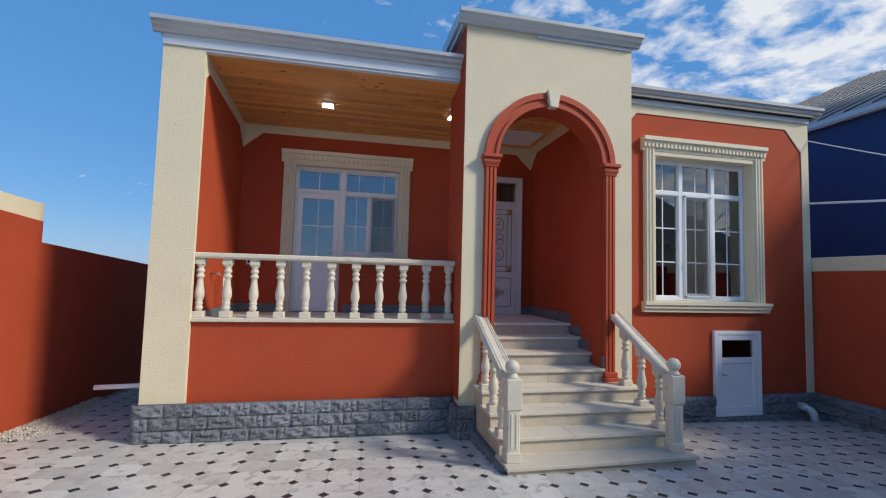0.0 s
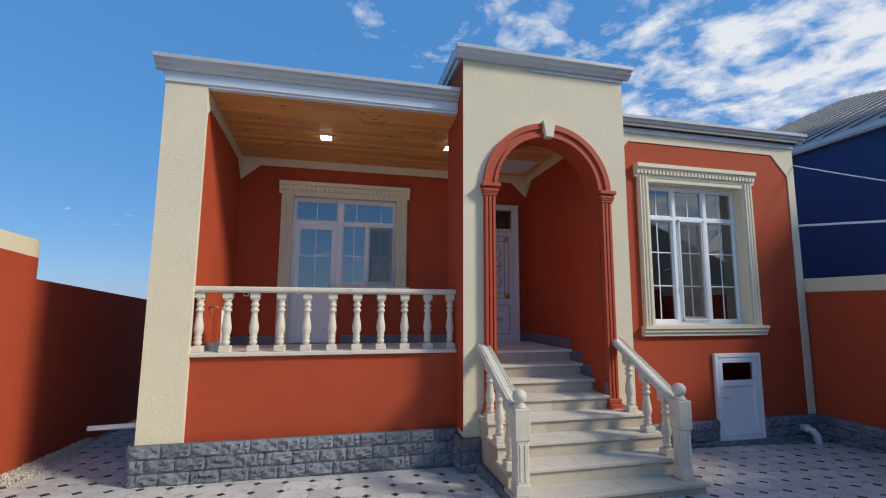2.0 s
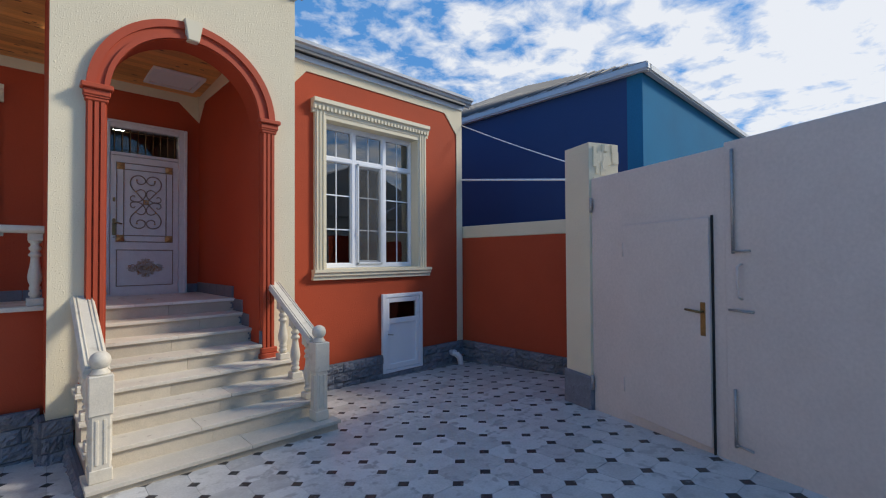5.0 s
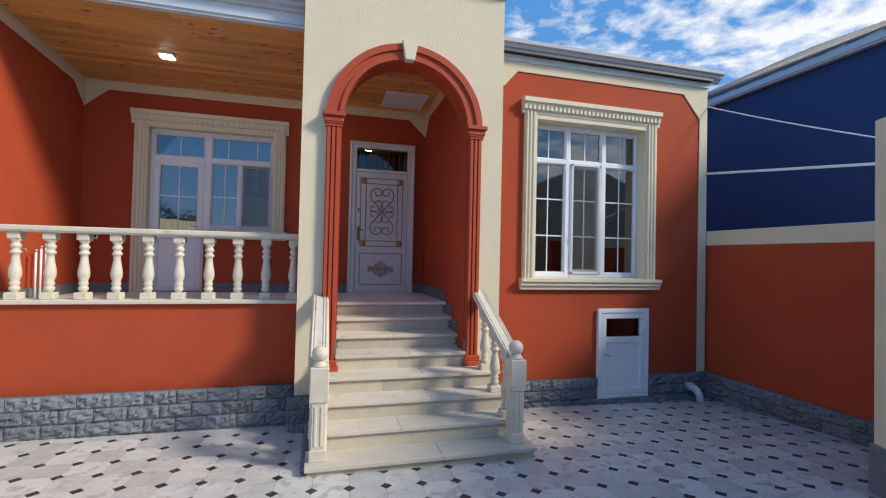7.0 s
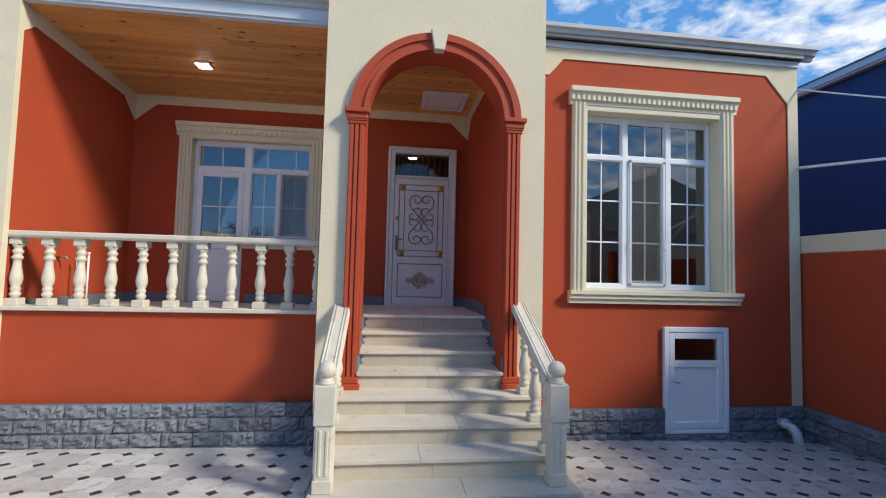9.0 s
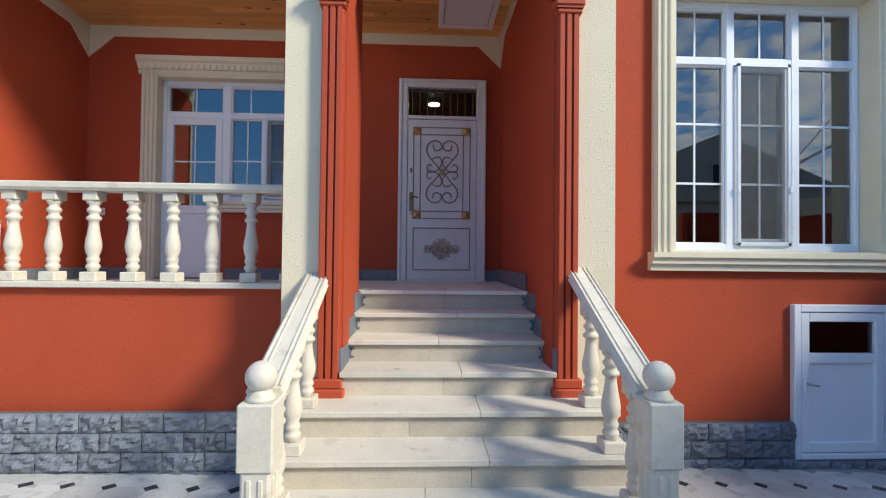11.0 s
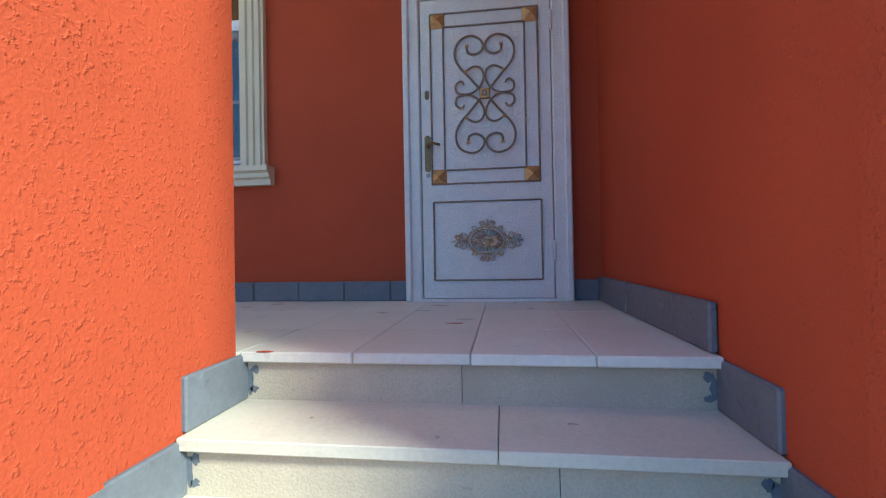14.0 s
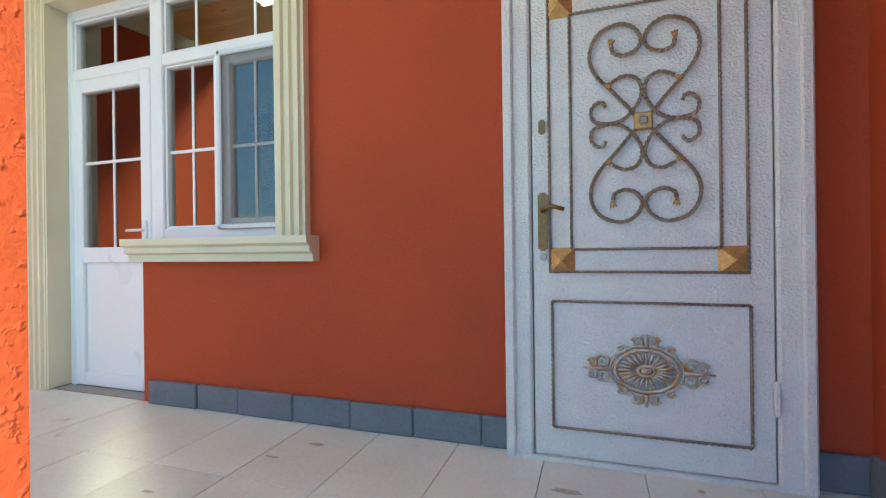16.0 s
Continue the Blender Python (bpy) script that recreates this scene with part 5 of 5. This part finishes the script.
# ---- far roof beyond the left fence ----
fh = thing("far_house", "low house with a grey-beige sheet roof beyond the fence", "house", (-13.0, 16.0, -1.3))
part("wall", one_box(-4, 4, -3, 4, 0, 2.9), M_CREAM, fh)
bm = bmesh.new()
lo = [bm.verts.new(p) for p in ((-4.4, -3.4, 2.85), (4.4, -3.4, 2.85), (4.4, 4.4, 2.85), (-4.4, 4.4, 2.85))]
hi = [bm.verts.new(p) for p in ((-1.2, 0.5, 4.6), (1.2, 0.5, 4.6))]
for f in ((lo[0], lo[1], hi[1], hi[0]), (lo[1], lo[2], hi[1]), (lo[2], lo[3], hi[0], hi[1]), (lo[3], lo[0], hi[0]), (lo[3], lo[2], lo[1], lo[0])):
    bm.faces.new(f)
part("roof", bm, M_FARROOF, fh)

# ---- the houses and tree across the yard, seen in the panes ----
op = thing("opposite_house", "brown gabled house across the yard wall", "house", (14.6, -8.0, -0.5))
part("wall", one_box(-6.3, 6.3, -8, 0, 0, 4.5), M_HOUSE2, op)
bm = plate_y([(-6.7, 4.4), (6.7, 4.4), (0, 7.2)], -8.2, 0.2)
part("roof", bm, M_HOUSE2, op)
ow = part("window", one_box(-0.5, 0.5, 0.2, 0.26, 4.9, 6.0), M_HOUSE2, op)
part("pane", one_box(-0.4, 0.4, 0.26, 0.27, 5.0, 5.9), M_DARK, ow)


def tree(x, y, z, h, seed):
    r = random.Random(seed)
    t = thing("tree", "slim leafy tree behind the yard wall", "tree", (x, y, z))
    bm = bmesh.new()
    tube(bm, [(0, 0, 0), (0.05, 0.02, h * 0.4), (0.0, 0.1, h * 0.95)], 0.11, 8, 0.25)
    tips = []
    for i in range(16):
        a, z0 = r.uniform(0, 6.28), h * r.uniform(0.3, 0.9)
        ln = r.uniform(0.5, 1.3)
        tip = Vector((ln * math.cos(a), ln * math.sin(a), z0 + ln * r.uniform(0.5, 1.1)))
        tube(bm, [(0.03, 0.04, z0), tuple(Vector((0.03, 0.04, z0)).lerp(tip, 0.5) + Vector((0, 0, 0.05))), tuple(tip)], 0.035, 6, 0.3)
        tips.append((Vector((0, 0, z0)), tip))
    part("trunk", bm, M_BARK, t)
    verts, faces = [], []
    for base, tip in tips:
        for k in range(110):
            c = base.lerp(tip, r.uniform(0.35, 1.1)) + Vector((r.gauss(0, 0.16), r.gauss(0, 0.16), r.gauss(0, 0.18)))
            u = Vector((r.gauss(0, 1), r.gauss(0, 1), r.gauss(0, 1))).normalized()
            v = u.orthogonal().normalized()
            s = r.uniform(0.04, 0.075)
            n0 = len(verts)
            verts += [c - u * s, c + v * s * 0.45, c + u * s, c - v * s * 0.45]
            faces.append((n0, n0 + 1, n0 + 2, n0 + 3))
    me = bpy.data.meshes.new("crown")
    me.from_pydata(verts, [], faces)
    me.materials.append(M_LEAF)
    cr = new("crown", me)
    cr.parent = t
    return t


tree(-4.5, -8.0, -0.5, 4.2, 2)
tree(-5.6, -8.3, -0.5, 3.6, 3)

# ---- gravel at the foot of the fence ----
verts, faces = [], []
r = random.Random(12)
for i in range(4500):
    yy = r.uniform(5.98, 8.2)
    wd = 0.42 * (1 - abs(yy - 6.7) / 1.7)
    xx = FX0 + 0.02 + abs(r.gauss(0, 0.5)) * wd
    s = r.uniform(0.005, 0.015)
    hgt = 0.05 * max(0, 1 - (xx - FX0) / 0.45)
    c0 = Vector((xx, yy, gz(xx, yy) + s * 0.3 + hgt * r.random()))
    n0 = len(verts)
    for d in ((1, 0, 0), (-1, 0, 0), (0, 1, 0), (0, -1, 0), (0, 0, 1), (0, 0, -1)):
        verts.append(c0 + Vector(d) * s * r.uniform(0.6, 1.2))
    for f in ((0, 2, 4), (2, 1, 4), (1, 3, 4), (3, 0, 4), (2, 0, 5), (1, 2, 5), (3, 1, 5), (0, 3, 5)):
        faces.append(tuple(n0 + k for k in f))
me = bpy.data.meshes.new("gravel")
me.from_pydata(verts, [], faces)
me.materials.append(M_GRAVEL)
tagged(new("gravel", me), "loose pale gravel along the boundary wall", "gravel", kind="stuff")

# ---- split stone plinths ----
def rough_block(seed, w, h, d=0.05):
    r = random.Random(seed)
    nx, nz = 12, 6
    bm = bmesh.new()
    grid = []
    for j in range(nz + 1):
        row = []
        for i in range(nx + 1):
            edge = i in (0, nx) or j in (0, nz)
            u, v = w * (i / nx - 0.5), h * j / nz
            dep = 0.5 * d if edge else d * (0.8 + 0.65 * noise.noise(Vector((u * 11 + seed * 7.3, v * 24, seed))) + 0.4 * noise.noise(Vector((u * 34, v * 55 + seed * 3.1, seed)))) + r.uniform(-0.003, 0.003)
            row.append(bm.verts.new((u, -dep, v)))
        grid.append(row)
    for j in range(nz):
        for i in range(nx):
            bm.faces.new((grid[j][i], grid[j][i + 1], grid[j + 1][i + 1], grid[j + 1][i]))
    back = [bm.verts.new(p) for p in ((-w / 2, 0, 0), (w / 2, 0, 0), (w / 2, 0, h), (-w / 2, 0, h))]
    bm.faces.new([back[0], *grid[0], back[1]][::-1])
    bm.faces.new([back[3], *grid[nz], back[2]])
    bm.faces.new([back[0], *[g[0] for g in grid], back[3]])
    bm.faces.new([back[1], *[g[nx] for g in grid], back[2]][::-1])
    return mesh_of("stone_block", bm, M_PLINTH)


BW, BH = 0.30, 0.142
BLOCKS = [rough_block(s, BW - 0.006, BH - 0.006) for s in range(9)]


def stone_plinth(name, p, q, ztop, courses, label):
    """Courses of split stone on the line p to q, faces to the right-hand side of the way from p to q, top at ztop."""
    p, q = Vector((*p, 0)), Vector((*q, 0))
    ln = (q - p).length
    ang = math.degrees(math.atan2(q.y - p.y, q.x - p.x))
    base = new(name, mesh_of(name, one_box(0, ln, 0.0, 0.03, ztop - courses * BH - 0.02, ztop), M_JOINT))
    base.matrix_basis = pose(p.x, p.y, 0, rz=ang)
    tagged(base, label, "plinth", kind="structure")
    r = random.Random(name)
    for c in range(courses):
        u = -(0.5 * BW if c % 2 else 0.0)
        while u < ln - 0.005:
            a, b = max(u, 0), min(u + BW, ln)
            if b - a > 0.03:
                m = pose((a + b) / 2, 0.001, ztop - (c + 1) * BH + 0.003) @ Matrix.Diagonal(((b - a) / BW, r.uniform(0.85, 1.1), 1, 1))
                piece("stone_block", BLOCKS[r.randrange(9)], base, m)
            u += BW


stone_plinth("plinth_porch", (XL0 - 0.03, YL - 0.10), (XT0 - 0.03, YL - 0.10), 0.395, 4, "grey split stone plinth of the porch")
stone_plinth("plinth_porch_side", (XL0 - 0.031, 8.0), (XL0 - 0.031, YL - 0.10), 0.395, 4, "grey split stone plinth of the house side")
stone_plinth("plinth_tower_side", (XT0 - 0.03, YL - 0.1), (XT0 - 0.03, YT - 0.05), 0.34, 4, "grey split stone plinth of the tower side")
stone_plinth("plinth_tower", (XT0 - 0.03, YT - 0.05), (1.835, YT - 0.05), 0.34, 4, "grey split stone plinth of the tower")
stone_plinth("plinth_tower_right", (3.87, YT - 0.05), (XT1 + 0.03, YT - 0.05), 0.34, 4, "grey split stone plinth of the tower")
stone_plinth("plinth_stair_side", (1.812, YT - 0.06), (1.812, 4.30), 0.08, 1, "grey stone foot of the steps")
stone_plinth("plinth_tower_east", (XT1 + 0.03, YT - 0.05), (XT1 + 0.03, YR - 0.04), 0.34, 4, "grey split stone plinth of the tower")
stone_plinth("plinth_front", (XT1 + 0.03, YR - 0.035), (5.655, YR - 0.035), 0.245, 3, "grey split stone plinth of the front wall")
stone_plinth("plinth_front_corner", (6.505, YR - 0.035), (FX1 - 0.04, YR - 0.035), 0.245, 3, "grey split stone plinth of the front wall")
stone_plinth("plinth_below_door", (5.656, YR - 0.035), (6.504, YR - 0.035), -0.064, 1, "grey split stone plinth under the cellar door")
stone_plinth("plinth_fence_right", (FX1 - 0.035, YR - 0.04), (FX1 - 0.035, 2.5), 0.245, 3, "grey split stone plinth of the boundary wall")
stone_plinth("plinth_fence_left", (FX0 + 0.04, -6.0), (FX0 + 0.04, 5.95), 0.44, 4, "grey split stone plinth of the boundary wall")

# ---- paving tiles ----
TX, TY, TA = 0.288, 0.290, math.radians(-3.0)
tilt = Matrix(((1, 0, 0, 0), (0, 1, 0, 0), (-0.012, -0.06, 1, 0), (0, 0, 0, 1)))
CUT = 0.056
CA, SA = math.cos(TA), math.sin(TA)
tilt = tilt @ Matrix.Rotation(TA, 4, 'Z')


def tile_mesh():
    g = 0.0015
    a, b, k = TX / 2 - g, TY / 2 - g, CUT
    o = [(-a + k, -b), (a - k, -b), (a, -b + k), (a, b - k), (a - k, b), (-a + k, b), (-a, b - k), (-a, -b + k)]
    bm = bmesh.new()
    prism(bm, o, lambda u, v, s: (u, v, 0.0 if s else -0.012))
    return bm


def insert_mesh():
    k = CUT - 0.003
    bm = bmesh.new()
    prism(bm, [(-k, 0), (0, -k), (k, 0), (0, k)], lambda u, v, s: (u, v, -0.0005 if s else -0.012))
    return bm


me_tile, me_ins = mesh_of("tile", tile_mesh(), M_TILE), mesh_of("dark_insert", insert_mesh(), M_INSERT)


def free(x, y):
    if y > 8.5 and x > XL0:
        return False
    if x > XL0 - 0.0 and y > YL - 0.05 and x < XR:
        return False
    return not (1.85 < x < 3.85 and y > 4.4) and FX0 < x < 8.6 and -6.2 < y < 10


far_t, far_i = ([], []), ([], [])


def stash(store, me, x, y):
    n0 = len(store[0])
    for w in me.vertices:
        px, py = w.co.x * CA - w.co.y * SA + x, w.co.x * SA + w.co.y * CA + y
        store[0].append((px, py, w.co.z + gz(px, py)))
    store[1].extend(tuple(n0 + i for i in p.vertices) for p in me.polygons)


nt = ni = 0
for j in range(-36, 24):
    for i in range(-26, 24):
        u, v = (i - 0.5) * TX, (j - 0.5) * TY
        x, y = 3.016 + u * CA - v * SA, 3.922 + u * SA + v * CA
        near = -2.0 < x < 5.6 and 2.75 < y < 5.75
        if free(x, y):
            if near and nt < 290:
                piece("tile", me_tile, pavement, Matrix.Translation((x, y, gz(x, y))) @ tilt)
                nt += 1
            else:
                stash(far_t, me_tile, x, y)
        xc, yc2 = x + TX / 2 * CA - TY / 2 * SA, y + TX / 2 * SA + TY / 2 * CA
        if free(xc, yc2):
            if near and ni < 290:
                piece("dark_insert", me_ins, pavement, Matrix.Translation((xc, yc2, gz(xc, yc2))) @ tilt)
                ni += 1
            else:
                stash(far_i, me_ins, xc, yc2)
for nm, st, mat in (("tile_field", far_t, M_TILEFAR), ("insert_field", far_i, M_INSERT)):
    me = bpy.data.meshes.new(nm)
    me.from_pydata(st[0], [], st[1])
    me.materials.append(mat)
    ob = new(nm, me)
    ob.parent = pavement
    tagged(ob, kind="stuff")
